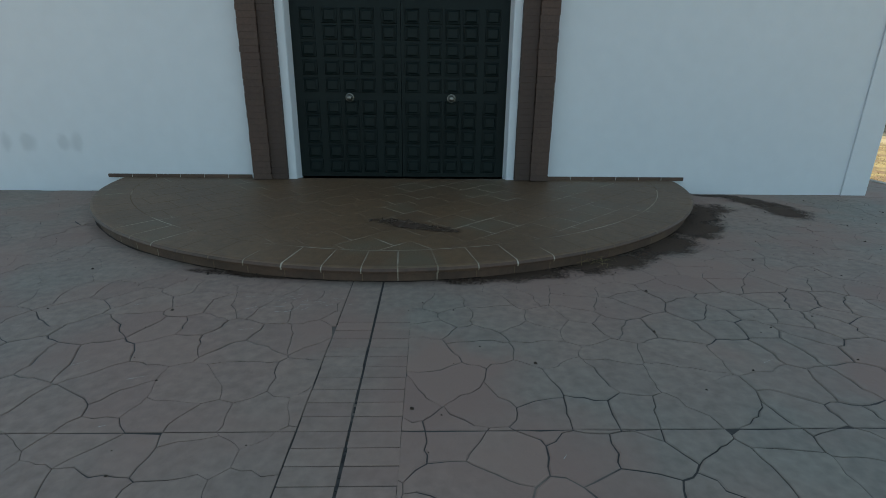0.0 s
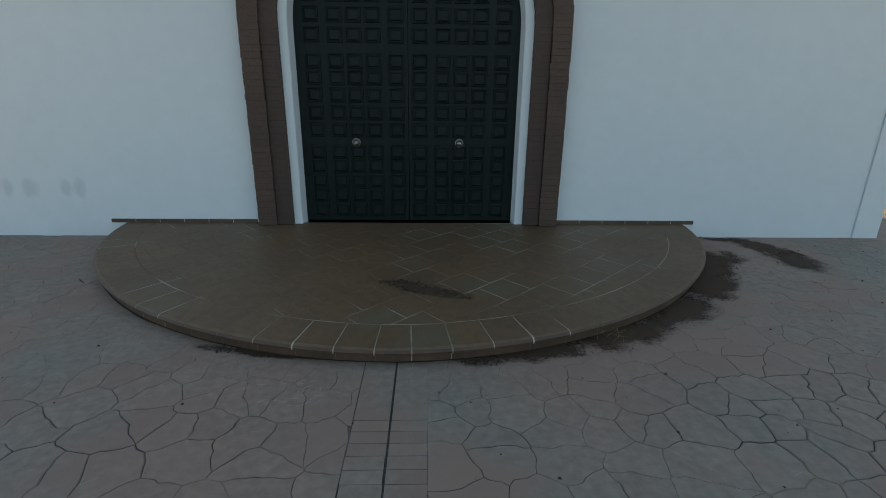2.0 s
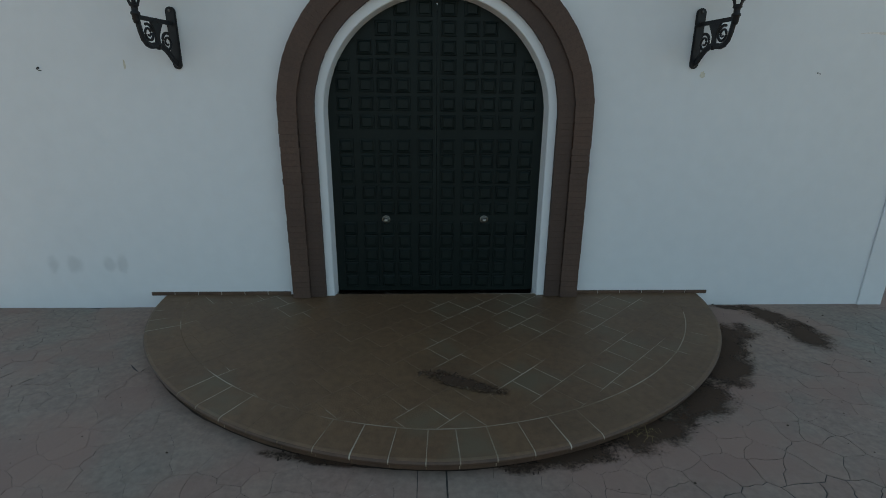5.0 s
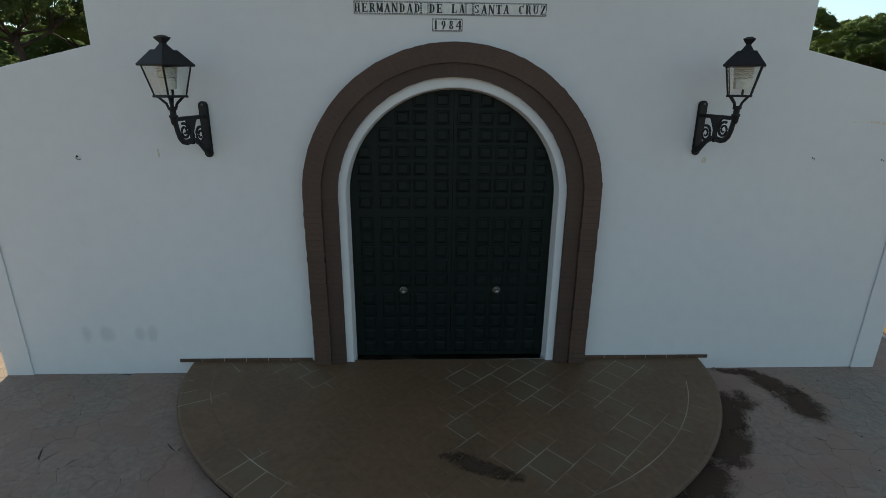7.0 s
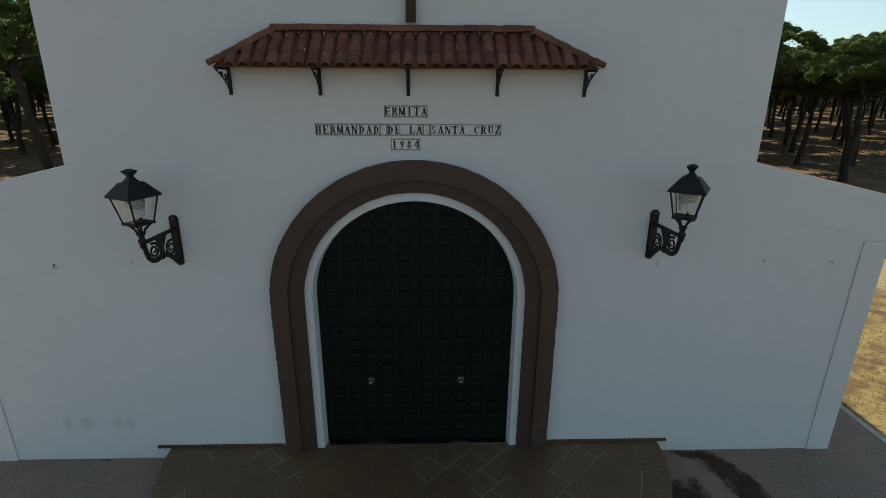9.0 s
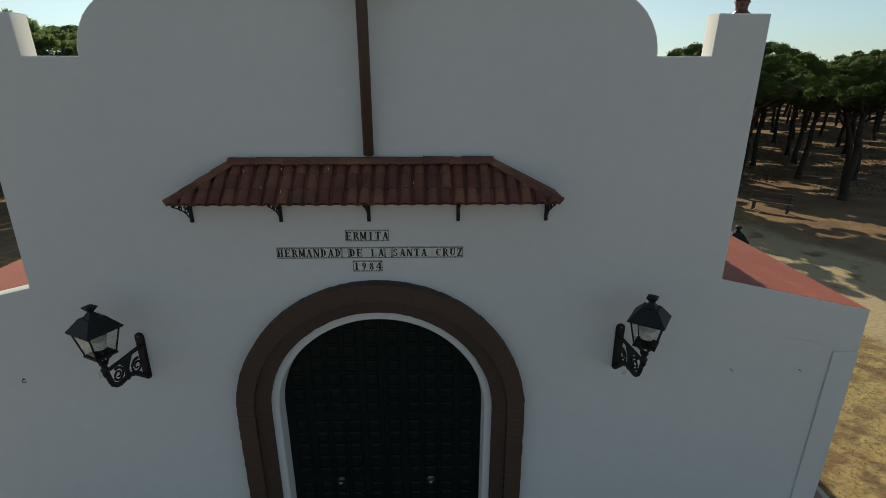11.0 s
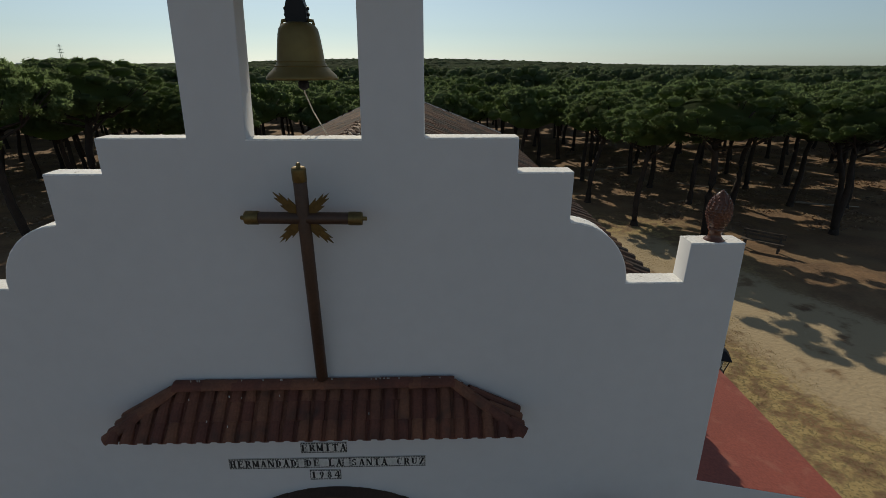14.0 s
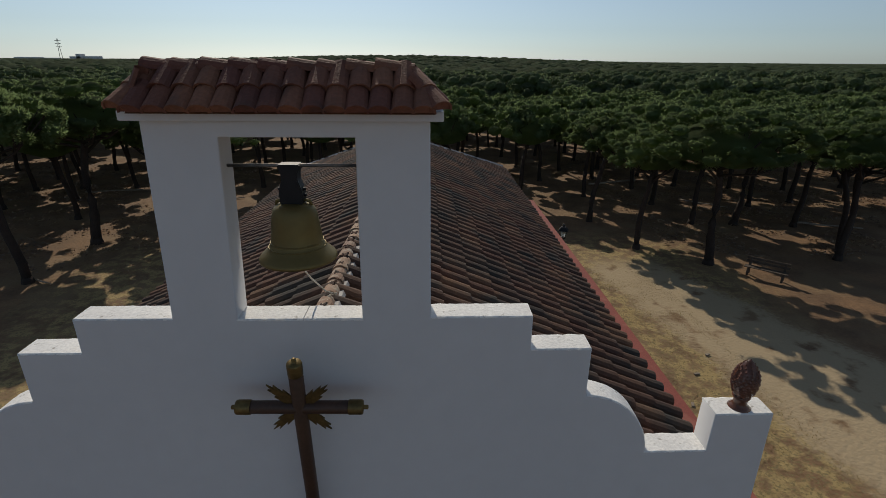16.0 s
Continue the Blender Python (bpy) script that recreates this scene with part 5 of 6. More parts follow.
# ---- wall lanterns ----
def lantern(turn):
    """Bracket against a wall at y = 0, reaching out along -y; the head is turned about its stem."""
    L = empty("wall_lantern")
    bm = bmesh.new()
    pts = [(0.056 * math.cos(radians(a)), 0.27 + 0.05 * math.sin(radians(a))) for a in range(0, 181, 20)] + [(0.05 * math.cos(radians(a)), -0.27 + 0.05 * math.sin(radians(a))) for a in range(180, 361, 20)]
    a = [bm.verts.new((x, -0.028, z)) for x, z in pts]
    b = [bm.verts.new((x, 0.0, z)) for x, z in pts]
    bm.faces.new(a)
    bm.faces.new(b[::-1])
    for i in range(len(a)):
        j = (i + 1) % len(a)
        bm.faces.new((a[j], a[i], b[i], b[j]))
    bmesh.ops.recalc_face_normals(bm, faces=bm.faces[:])
    bmesh.ops.bevel(bm, geom=[e for e in bm.edges if abs(e.verts[0].co.y + 0.028) < 1e-4 and abs(e.verts[1].co.y + 0.028) < 1e-4], offset=0.008, segments=2, affect="EDGES")
    part("back_plate", bm, M_IRON, L)
    for z in (0.28, -0.28):
        part("bolt", lathe([(0.001, 0), (0.014, 0.0), (0.012, 0.01), (0.001, 0.013)], 8, Matrix.Translation((0, -0.028, z)) @ Matrix.Rotation(math.pi / 2, 4, "X")), M_STEEL, L)
    # scrolled arm
    bm = add_box(bmesh.new(), -0.014, 0.014, -0.60, -0.02, 0.128, 0.172, 0.008)
    add_tube(bm, [(0, -0.02, -0.265), (0, -0.06, -0.245), (0, -0.10, -0.205), (0, -0.14, -0.165), (0, -0.19, -0.125), (0, -0.25, -0.100), (0, -0.31, -0.088), (0, -0.37, -0.098), (0, -0.43, -0.105), (0, -0.49, -0.090), (0, -0.54, -0.045), (0, -0.565, 0.02), (0, -0.58, 0.09), (0, -0.59, 0.15)], 0.034, seg=6, flat=0.6)
    for cy, cz, r, s in ((-0.14, -0.05, 0.095, 1), (-0.44, 0.015, 0.088, -1)):
        pts = []
        for k in range(40):
            u = k / 39
            ang = 1.2 + u * 10.5
            rr = r * (1 - 0.78 * u)
            pts.append((0, cy + s * rr * math.cos(ang), cz + rr * math.sin(ang)))
        add_tube(bm, pts, 0.016, 0.010, seg=6)
    # leaf-shaped web between the two scrolls
    web = [[bm.verts.new((x, y, z)) for y, z in ((-0.40, 0.135), (-0.345, 0.06), (-0.335, -0.02), (-0.35, -0.10), (-0.27, -0.10), (-0.275, 0.0), (-0.235, 0.07), (-0.19, 0.135))] for x in (-0.010, 0.010)]
    bm.faces.new(web[0])
    bm.faces.new(web[1][::-1])
    for k in range(8):
        bm.faces.new((web[0][k], web[1][k], web[1][(k + 1) % 8], web[0][(k + 1) % 8]))
    add_tube(bm, [(0, -0.31, -0.09), (0, -0.31, -0.135)], 0.032, 0.016, seg=8)
    bmesh.ops.recalc_face_normals(bm, faces=bm.faces[:])
    part("bracket_arm", bm, M_IRON, L, "scrolled black iron arm")
    T = Matrix.Translation((0, -0.60, 0)) @ Matrix.Rotation(radians(turn), 4, "Z")
    part("stem", lathe([(0.024, 0.09), (0.034, 0.12), (0.036, 0.165), (0.044, 0.17), (0.044, 0.19), (0.030, 0.20), (0.032, 0.24), (0.046, 0.25), (0.044, 0.265), (0.026, 0.28)], 14, Matrix.Translation((0, -0.60, 0))), M_IRON, L, smooth=True)
    bm = bmesh.new()
    for k in range(4):
        a = math.pi / 4 + k * math.pi / 2
        d = Vector((math.cos(a), math.sin(a), 0))
        add_tube(bm, [T @ (d * 0.03 + Vector((0, 0, 0.25))), T @ (d * 0.05 + Vector((0, 0, 0.31))), T @ (d * 0.10 + Vector((0, 0, 0.36))), T @ (d * 0.125 + Vector((0, 0, 0.385)))], 0.014, seg=5)
    part("cradle", bm, M_IRON, L)
    z0, z1, h0, h1 = 0.39, 0.68, 0.104, 0.160
    bm = add_box(bmesh.new(), -h0 - 0.015, h0 + 0.015, -h0 - 0.015, h0 + 0.015, z0 - 0.02, z0 + 0.004, 0.004, T)
    part("base_frame", bm, M_IRON, L)
    for k in range(4):
        a = math.pi / 4 + k * math.pi / 2
        p0, p1 = Vector((h0 * 1.414 * math.cos(a), h0 * 1.414 * math.sin(a), z0)), Vector((h1 * 1.414 * math.cos(a), h1 * 1.414 * math.sin(a), z1))
        part("corner_bar", tube([T @ p0, T @ p1], 0.0098, seg=6), M_IRON, L)
        b = a + math.pi / 2
        q0, q1 = Vector((h0 * 1.414 * math.cos(b), h0 * 1.414 * math.sin(b), z0)), Vector((h1 * 1.414 * math.cos(b), h1 * 1.414 * math.sin(b), z1))
        bm = bmesh.new()
        mid = Vector((math.cos(a + math.pi / 4), math.sin(a + math.pi / 4), 0)) * 0.004
        o = [bm.verts.new(T @ p) for p in (p0, q0, q1, p1)]
        i_ = [bm.verts.new(T @ (p - mid)) for p in (p0, q0, q1, p1)]
        bm.faces.new(o)
        bm.faces.new(i_[::-1])
        for n in range(4):
            bm.faces.new((o[n], i_[n], i_[(n + 1) % 4], o[(n + 1) % 4]))
        bmesh.ops.recalc_face_normals(bm, faces=bm.faces[:])
        g = part("glass_pane", bm, M_GLASS, L, "clear glass pane")
        g.visible_shadow = False
    # hood
    bm = bmesh.new()
    rings = []
    for h, z in ((h1 + 0.030, z1 - 0.004), (h1 + 0.033, z1 + 0.012), (0.088, z1 + 0.150), (0.060, z1 + 0.152), (0.026, z1 + 0.205)):
        rings.append([bm.verts.new(T @ Vector((sx * h, sy * h, z))) for sx, sy in ((-1, -1), (1, -1), (1, 1), (-1, 1))])
    for p, q in zip(rings, rings[1:]):
        for i in range(4):
            bm.faces.new((p[i], p[(i + 1) % 4], q[(i + 1) % 4], q[i]))
    bm.faces.new(rings[0][::-1])
    bm.faces.new(rings[-1])
    part("hood", bm, M_IRON, L, "black pyramidal hood")
    bm = bmesh.new()
    rings = [[bm.verts.new(T @ Vector((sx * h, sy * h, z))) for sx, sy in ((-1, -1), (1, -1), (1, 1), (-1, 1))] for h, z in ((0.026, z1 + 0.20), (0.024, z1 + 0.215), (0.056, z1 + 0.262), (0.056, z1 + 0.268), (0.02, z1 + 0.288))]
    for p, q in zip(rings, rings[1:]):
        for i in range(4):
            bm.faces.new((p[i], p[(i + 1) % 4], q[(i + 1) % 4], q[i]))
    bm.faces.new(rings[-1])
    part("finial", bm, M_IRON, L)
    ribs = [(0.02, z1 - 0.01)]
    for k in range(6):
        ribs += [(0.108 - 0.003 * k, z1 - 0.015 - 0.020 * k), (0.088 - 0.003 * k, z1 - 0.027 - 0.020 * k)]
    ribs += [(0.082, z1 - 0.15), (0.070, z1 - 0.225), (0.03, z1 - 0.23)]
    part("lamp", lathe(ribs[::-1], 20, Matrix.Translation((0, -0.60, 0))), M_LAMP, L, "milky ribbed lamp cover")
    part("socket", lathe([(0.012, z0), (0.012, z0 + 0.06)], 8, Matrix.Translation((0.03, -0.60, 0))), M_IRON, L)
    return tagged(L, "black iron wall lantern on a scrolled bracket", "lantern", "wall lanterns")


lamp = lantern(-20)
lamp.matrix_world = Matrix.Translation((-2.825, 0, 3.25)) @ Matrix.Rotation(radians(-7), 4, "Z")
lamp_b = lantern(-40)
lamp_b.matrix_world = (Matrix.Translation((3.036, 0, 3.31)) @ Matrix.Rotation(radians(6), 4, "Z"))
for y in (3.80, 16.1):
    copy_thing(lamp, Matrix.Translation((6.10, y, 2.76)) @ Matrix.Rotation(math.pi / 2, 4, "Z"))

# ---- inscription ----
sign = tagged(empty("tile_inscription"), "white letter tiles spelling the chapel's name and year", "inscription")
letters = {}


# serif capitals: "b" bars, "d" slanted strokes, "a" arcs, in a unit box
GLYPHS = {
    "E": "b -.36 -.12 -.5 .5; b -.48 .40 .43 .5; b -.48 .42 -.5 -.43; b -.12 .2 -.03 .04; b .33 .40 .24 .5; b .35 .42 -.5 -.22; b .14 .2 -.12 .13",
    "R": "b -.36 -.12 -.5 .5; b -.48 .0 -.5 -.44; b -.48 .02 .44 .5; a .0 .235 .33 .265 -90 90 .24; b -.12 .02 -.03 .03; d .04 .0 .36 -.5 .22; b .22 .5 -.5 -.44",
    "M": "b -.43 -.34 -.5 .5; b .20 .43 -.5 .5; d -.36 .5 .0 -.42 .20; d .02 -.42 .28 .5 .10; b -.5 -.24 -.5 -.44; b .12 .5 -.5 -.44; b -.5 -.3 .44 .5; b .24 .5 .44 .5",
    "I": "b -.12 .12 -.5 .5; b -.26 .26 -.5 -.44; b -.26 .26 .44 .5",
    "T": "b -.12 .12 -.5 .5; b -.44 .44 .43 .5; b -.44 -.37 .24 .5; b .37 .44 .24 .5; b -.26 .26 -.5 -.44",
    "A": "d -.32 -.5 .0 .5 .09; d .02 .5 .28 -.5 .23; b -.2 .2 -.17 -.10; b -.5 -.2 -.5 -.44; b .1 .5 -.5 -.44",
    "H": "b -.36 -.14 -.5 .5; b .14 .36 -.5 .5; b -.14 .14 -.03 .04; b -.47 -.03 -.5 -.44; b .03 .47 -.5 -.44; b -.47 -.03 .44 .5; b .03 .47 .44 .5",
    "N": "b -.40 -.31 -.5 .5; b .31 .40 -.5 .5; d -.30 .5 .28 -.5 .24; b -.5 -.2 -.5 -.44; b -.5 -.2 .44 .5; b .18 .5 .44 .5",
    "D": "b -.36 -.12 -.5 .5; b -.48 -.04 -.5 -.44; b -.48 -.04 .44 .5; a -.08 .0 .46 .47 -90 90 .24",
    "L": "b -.36 -.12 -.5 .5; b -.48 .0 .44 .5; b -.48 .4 -.5 -.43; b .33 .4 -.5 -.2",
    "S": "a .0 .235 .30 .235 20 270 .15; a .0 -.235 .31 .235 90 -160 .17; b .25 .31 .2 .5; b -.32 -.26 -.5 -.2",
    "C": "a .03 .0 .39 .47 50 310 .24; b .30 .37 .16 .49",
    "U": "b -.36 -.12 -.2 .5; b .26 .35 -.2 .5; a .0 -.18 .30 .29 180 360 .14; b -.48 .0 .44 .5; b .14 .46 .44 .5",
    "Z": "b -.38 .4 .43 .5; b -.4 .4 -.5 -.43; d .26 .45 -.26 -.45 .24; b -.38 -.31 .22 .5; b .33 .4 -.5 -.22",
    "1": "b -.12 .12 -.5 .5; b -.28 .28 -.5 -.44; d -.20 .32 .0 .48 .14",
    "9": "a .0 .18 .31 .29 0 360 .20; d .24 .12 -.10 -.5 .18",
    "8": "a .0 .25 .26 .23 0 360 .18; a .0 -.24 .32 .25 0 360 .20",
    "4": "b .08 .28 -.5 .5; d .12 .5 -.38 -.15 .11; b -.42 .42 -.22 -.13; b -.02 .38 -.5 -.44",
}


def letter_mesh(ch):
    """A thick-and-thin capital of black glaze, built of flat strokes."""
    if ch in letters:
        return letters[ch]
    W, H = (0.073 if ch == "M" else 0.068), 0.090
    verts, faces = [], []

    def prism(poly, lift):
        o, n = len(verts), len(poly)
        if area(poly) < 0:
            poly = poly[::-1]
        verts.extend((x * W, y, z * H) for y in (-0.0008 - lift, 0.0006) for x, z in poly)
        faces.append(tuple(o + k for k in range(n)))
        faces.extend((o + k, o + n + k, o + n + (k + 1) % n, o + (k + 1) % n) for k in range(n))

    for k, stroke in enumerate(GLYPHS[ch].split(";")):
        kind, *v = stroke.split()
        v = [float(q) for q in v]
        lift = k * 0.00004
        if kind == "b":
            g = 0.030 if v[3] - v[2] > 0.6 else 0.012
            prism([(v[0] - g, v[2] - 0.012), (v[1] + g, v[2] - 0.012), (v[1] + g, v[3] + 0.012), (v[0] - g, v[3] + 0.012)], lift)
        elif kind == "d":
            h = v[4] / 2 + 0.03
            prism([(v[0] - h, v[1]), (v[0] + h, v[1]), (v[2] + h, v[3]), (v[2] - h, v[3])], lift)
        else:
            cx, cz, rx, rz, a0, a1, t = v
            rx, t = rx + 0.02, t + 0.07
            n = max(6, int(abs(a1 - a0) / 18))
            rim = []
            for i in range(n + 1):
                a = radians(a0 + (a1 - a0) * i / n)
                w = 0.075 + (t - 0.075) * abs(math.cos(a))
                rim.append(((cx + rx * math.cos(a), cz + rz * math.sin(a)), (cx + (rx - w) * math.cos(a), cz + (rz - min(w, 0.11)) * math.sin(a))))
            for p, q in zip(rim, rim[1:]):
                prism([p[0], q[0], q[1], p[1]], lift)
    letters[ch] = raw("letter", verts, faces, M_INK)
    return letters[ch]


TILE_ME = bpy.data.meshes.new("letter_tile")
b_ = box(-0.0412, 0.0412, -0.010, 0.0, -0.068, 0.068, bevel=0.0008)
b_.to_mesh(TILE_ME)
b_.free()
TILE_ME.materials.append(M_CERAMIC)


def row_of(text, x0, x1, zc):
    n = len(text)
    p = (x1 - x0) / n
    bm = bmesh.new()
    for k, ch in enumerate(text):
        x = x0 + (k + 0.5) * p
        t = share("letter_tile", TILE_ME, sign, Matrix.Translation((x, -0.002, zc)) @ Matrix.Diagonal((p / 0.0825, 1, 1, 1)))
        if ch not in "_ ":
            share("letter", letter_mesh(ch), t, Matrix.Translation((0, -0.0108, 0)))
        for s in (-1, 1):
            for q in range(3):
                add_box(bm, x - p / 2 + (q + 0.18) * p / 3, x - p / 2 + (q + 0.86) * p / 3, -0.0135, -0.0122, zc + s * 0.0575 - 0.0045, zc + s * 0.0575 + 0.0045)
            add_box(bm, x - p / 2, x + p / 2, -0.0132, -0.0122, zc + s * 0.0655 - 0.0012, zc + s * 0.0655 + 0.0012)
        for edge in (-1, 1):
            at_end = (edge < 0 and (k == 0 or text[k - 1] == "_" or ch == "_")) or (edge > 0 and (k == n - 1 or text[k + 1] == "_" or ch == "_"))
            if at_end:
                for q in range(5):
                    xx = x + edge * (p / 2 - 0.006)
                    add_box(bm, xx - 0.0042, xx + 0.0042, -0.0135, -0.0122, zc - 0.05 + q * 0.0225 - 0.002, zc - 0.05 + q * 0.0225 + 0.014)
    part("border", bm, M_INK, sign, "black ornamental border dashes")


row_of("ERMITA", -0.262, 0.238, 4.783)
row_of("HERMANDAD_DE LA_SANTA CRUZ", -1.056, 1.088, 4.578)
row_of("1984", -0.192, 0.152, 4.412)

# ---- hooks and marks on the wall ----
def hook():
    h = empty("wall_hook")
    part("plate", lathe([(0.001, 0), (0.018, 0), (0.016, 0.008), (0.001, 0.01)], 10, Matrix.Rotation(math.pi / 2, 4, "X")), M_IRON, h)
    part("hook_wire", tube([(0, -0.008, 0), (0.01, -0.05, 0.0), (0.02, -0.065, -0.02), (0.03, -0.05, -0.04), (0.055, -0.012, -0.045)], 0.006, seg=6), M_IRON, h)
    return tagged(h, "small black iron hook fixed in the wall", "hook", "wall hooks")


hk = hook()
hk.matrix_world = Matrix.Translation((-4.37, 0.0, 2.93)) @ Matrix.Diagonal((0.7, 0.7, 0.7, 1))
for x, z in ((4.53, 2.96), (5.42, 2.94), (-5.28, 2.93)):
    copy_thing(hk, Matrix.Translation((x, 0.0, z)) @ Matrix.Diagonal((0.7, 0.7, 0.7, 1)))


def patch(name, x, z, w, h, mat, label):
    bm = bmesh.new()
    n = 18
    c = bm.verts.new((x, -0.0025, z))
    ring = []
    for k in range(n):
        u = 2 * math.pi * k / n
        r = 1 + 0.4 * noise.noise((math.cos(u) * 1.7 + x, math.sin(u) * 1.7 + z, 0))
        ring.append(bm.verts.new((x + w * r * math.cos(u), -0.0022, z + h * r * math.sin(u))))
    for k in range(n):
        bm.faces.new((c, ring[k], ring[(k + 1) % n]))
    bmesh.ops.recalc_face_normals(bm, faces=bm.faces[:])
    return tagged(solid(name, bm, mat), label, "stain")


M_SCUFF2 = material("plaster_chip", (0.50, 0.46, 0.36), (0.58, 0.55, 0.46), 0.9, 8, 30)
for x, z, w, h in ((-4.72, 0.60, 0.10, 0.17), (-4.46, 0.60, 0.13, 0.18), (-4.04, 0.61, 0.10, 0.16), (-3.88, 0.60, 0.11, 0.17)):
    bm = bmesh.new()
    ring = [bm.verts.new((w * math.cos(k * math.pi / 12), h * math.sin(k * math.pi / 12), 0.0)) for k in range(24)]
    bm.faces.new(ring)
    ob = tagged(solid("wall_smudge", bm, M_SMUDGE), "faint grey smudge on the whitewash", "stain")
    ob.matrix_world = Matrix.Translation((x, -0.004, z)) @ Matrix.Rotation(math.pi / 2, 4, "X")
for x, z, w, h in ((3.16, 2.93, 0.03, 0.04), (-3.42, 2.97, 0.012, 0.05)):
    patch("plaster_chip", x, z, w, h, M_SCUFF2, "chipped patch of whitewash below the lantern")


def wall_mark(pts, w, label):
    """A thin stain that follows a line on the wall."""
    bm = bmesh.new()
    rows = []
    for k, (x, z) in enumerate(pts):
        a, b = pts[max(0, k - 1)], pts[min(len(pts) - 1, k + 1)]
        d = Vector((b[0] - a[0], 0, b[1] - a[1])).normalized()
        n = Vector((-d.z, 0, d.x)) * w * math.sin(math.pi * (k + 0.6) / (len(pts) + 0.2))
        rows.append([bm.verts.new((x + n.x * s, -0.0022, z + n.z * s)) for s in (-1, 1)])
    for a, b in zip(rows, rows[1:]):
        bm.faces.new((a[0], b[0], b[1], a[1]))
    bmesh.ops.recalc_face_normals(bm, faces=bm.faces[:])
    return tagged(solid("wall_stain", bm, M_MARK), label, "stain")


M_MARK = material("faint_brown_stain", (0.60, 0.53, 0.47), (0.68, 0.65, 0.62), 0.9, 6, 40)
wall_mark([(4.36 + 1.46 * k / 18, 3.29 + 0.115 * math.sin(math.pi * (k / 18) * 0.92) - 0.09 * (k / 18) ** 4) for k in range(7, 19)], 0.016, "faint brown arched stain on the whitewash")
wall_mark([(-3.599 + 0.012 * math.sin(k * 1.9), 5.15 - 0.075 * k) for k in range(12)], 0.0016, "hairline crack in the whitewash")


# ---- bench and ground clutter ----
def bench():
    b = empty("park_bench")
    for k in range(3):
        part("seat_slat", box(-0.95, 0.95, -0.20 + 0.14 * k, -0.08 + 0.14 * k, 0.44, 0.48, bevel=0.008), M_BENCH, b)
    for k in range(2):
        part("back_slat", box(-0.95, 0.95, 0.26 + 0.03 * k, 0.30 + 0.03 * k, 0.60 + 0.17 * k, 0.72 + 0.17 * k, bevel=0.008), M_BENCH, b)
    for x in (-0.75, 0.75):
        part("leg", box(x - 0.05, x + 0.05, -0.18, -0.09, 0.0, 0.44, bevel=0.008), M_BENCH, b)
        part("back_leg", box(x - 0.05, x + 0.05, 0.20, 0.29, 0.0, 0.92, bevel=0.008), M_BENCH, b)
        part("rail", box(x - 0.045, x + 0.045, -0.20, 0.24, 0.38, 0.438, bevel=0.006), M_BENCH, b)
    return tagged(b, "dark weathered wooden bench in the tree shade", "bench")


bn = bench()
bn.matrix_world = Matrix.Translation((17.91, 19.05, -0.10)) @ Matrix.Rotation(radians(-42), 4, "Z")


def log(x, y, length, r, turn):
    rng = random.Random(int(x * 31 + y * 17))
    pts = [(length * (k / 6 - 0.5), 0.08 * rng.uniform(-1, 1) * length * 0.3, r * 0.9 + 0.03 * rng.random()) for k in range(7)]
    ob = solid("fallen_branch", tube(pts, r, r * 0.5, 7), M_LITTER, None, True)
    ob.matrix_world = Matrix.Translation((x, y, -0.12)) @ Matrix.Rotation(radians(turn), 4, "Z")
    return tagged(ob, "pale dry branch lying on the forest floor", "branch", "fallen branches")


for x, y, l, r, a in ((17.5, 40.0, 5.0, 0.10, 20), (27.5, 27.5, 4.0, 0.08, -20), (-15.0, 34.0, 4.0, 0.08, 25), (-17.4, 19.0, 1.2, 0.05, -25), (-24.0, 37.0, 5.0, 0.07, 10), (22.0, 33.0, 3.5, 0.06, -40), (-13.5, 30.5, 3.0, 0.06, 5)):
    log(x, y, l, r, a)
for x, y, a in ((11.38, 12.15, 25), (10.37, 10.95, 10), (9.4, 9.3, 70)):
    ob = solid("broken_brick", box(-0.10, 0.10, -0.045, 0.045, 0, 0.045, bevel=0.01), M_LITTER)
    ob.matrix_world = Matrix.Translation((x, y, -0.105)) @ Matrix.Rotation(radians(a), 4, "Z")
    tagged(ob, "pale broken brick lying in dry grass", "brick")

# dry grass
rng = np.random.default_rng(5)
gv, gf = [], []
for x0, x1, y0, y1, n in ((7.25, 12.5, -1.0, 20.0, 22000), (-14.0, -6.3, 3.0, 22.0, 4000)):
    for _ in range(n):
        x, y = rng.uniform(x0, x1), rng.uniform(y0, y1)
        if noise.noise((x * 0.9, y * 0.9, 1.0)) < -0.12:
            continue
        a, h, s = rng.uniform(0, 6.28), rng.uniform(0.01, 0.045), rng.uniform(0.004, 0.010)
        lx, ly = rng.uniform(-0.03, 0.03), rng.uniform(-0.03, 0.03)
        o = len(gv)
        gv += [(x - s * math.cos(a), y - s * math.sin(a), -0.11), (x + s * math.cos(a), y + s * math.sin(a), -0.11), (x + lx, y + ly, -0.10 + h)]
        gf.append((o, o + 1, o + 2))
tagged(new("dry_grass", raw("dry_grass", gv, gf, M_GRASS)), "short dry straw-coloured grass beside the chapel", "grass", kind="stuff")


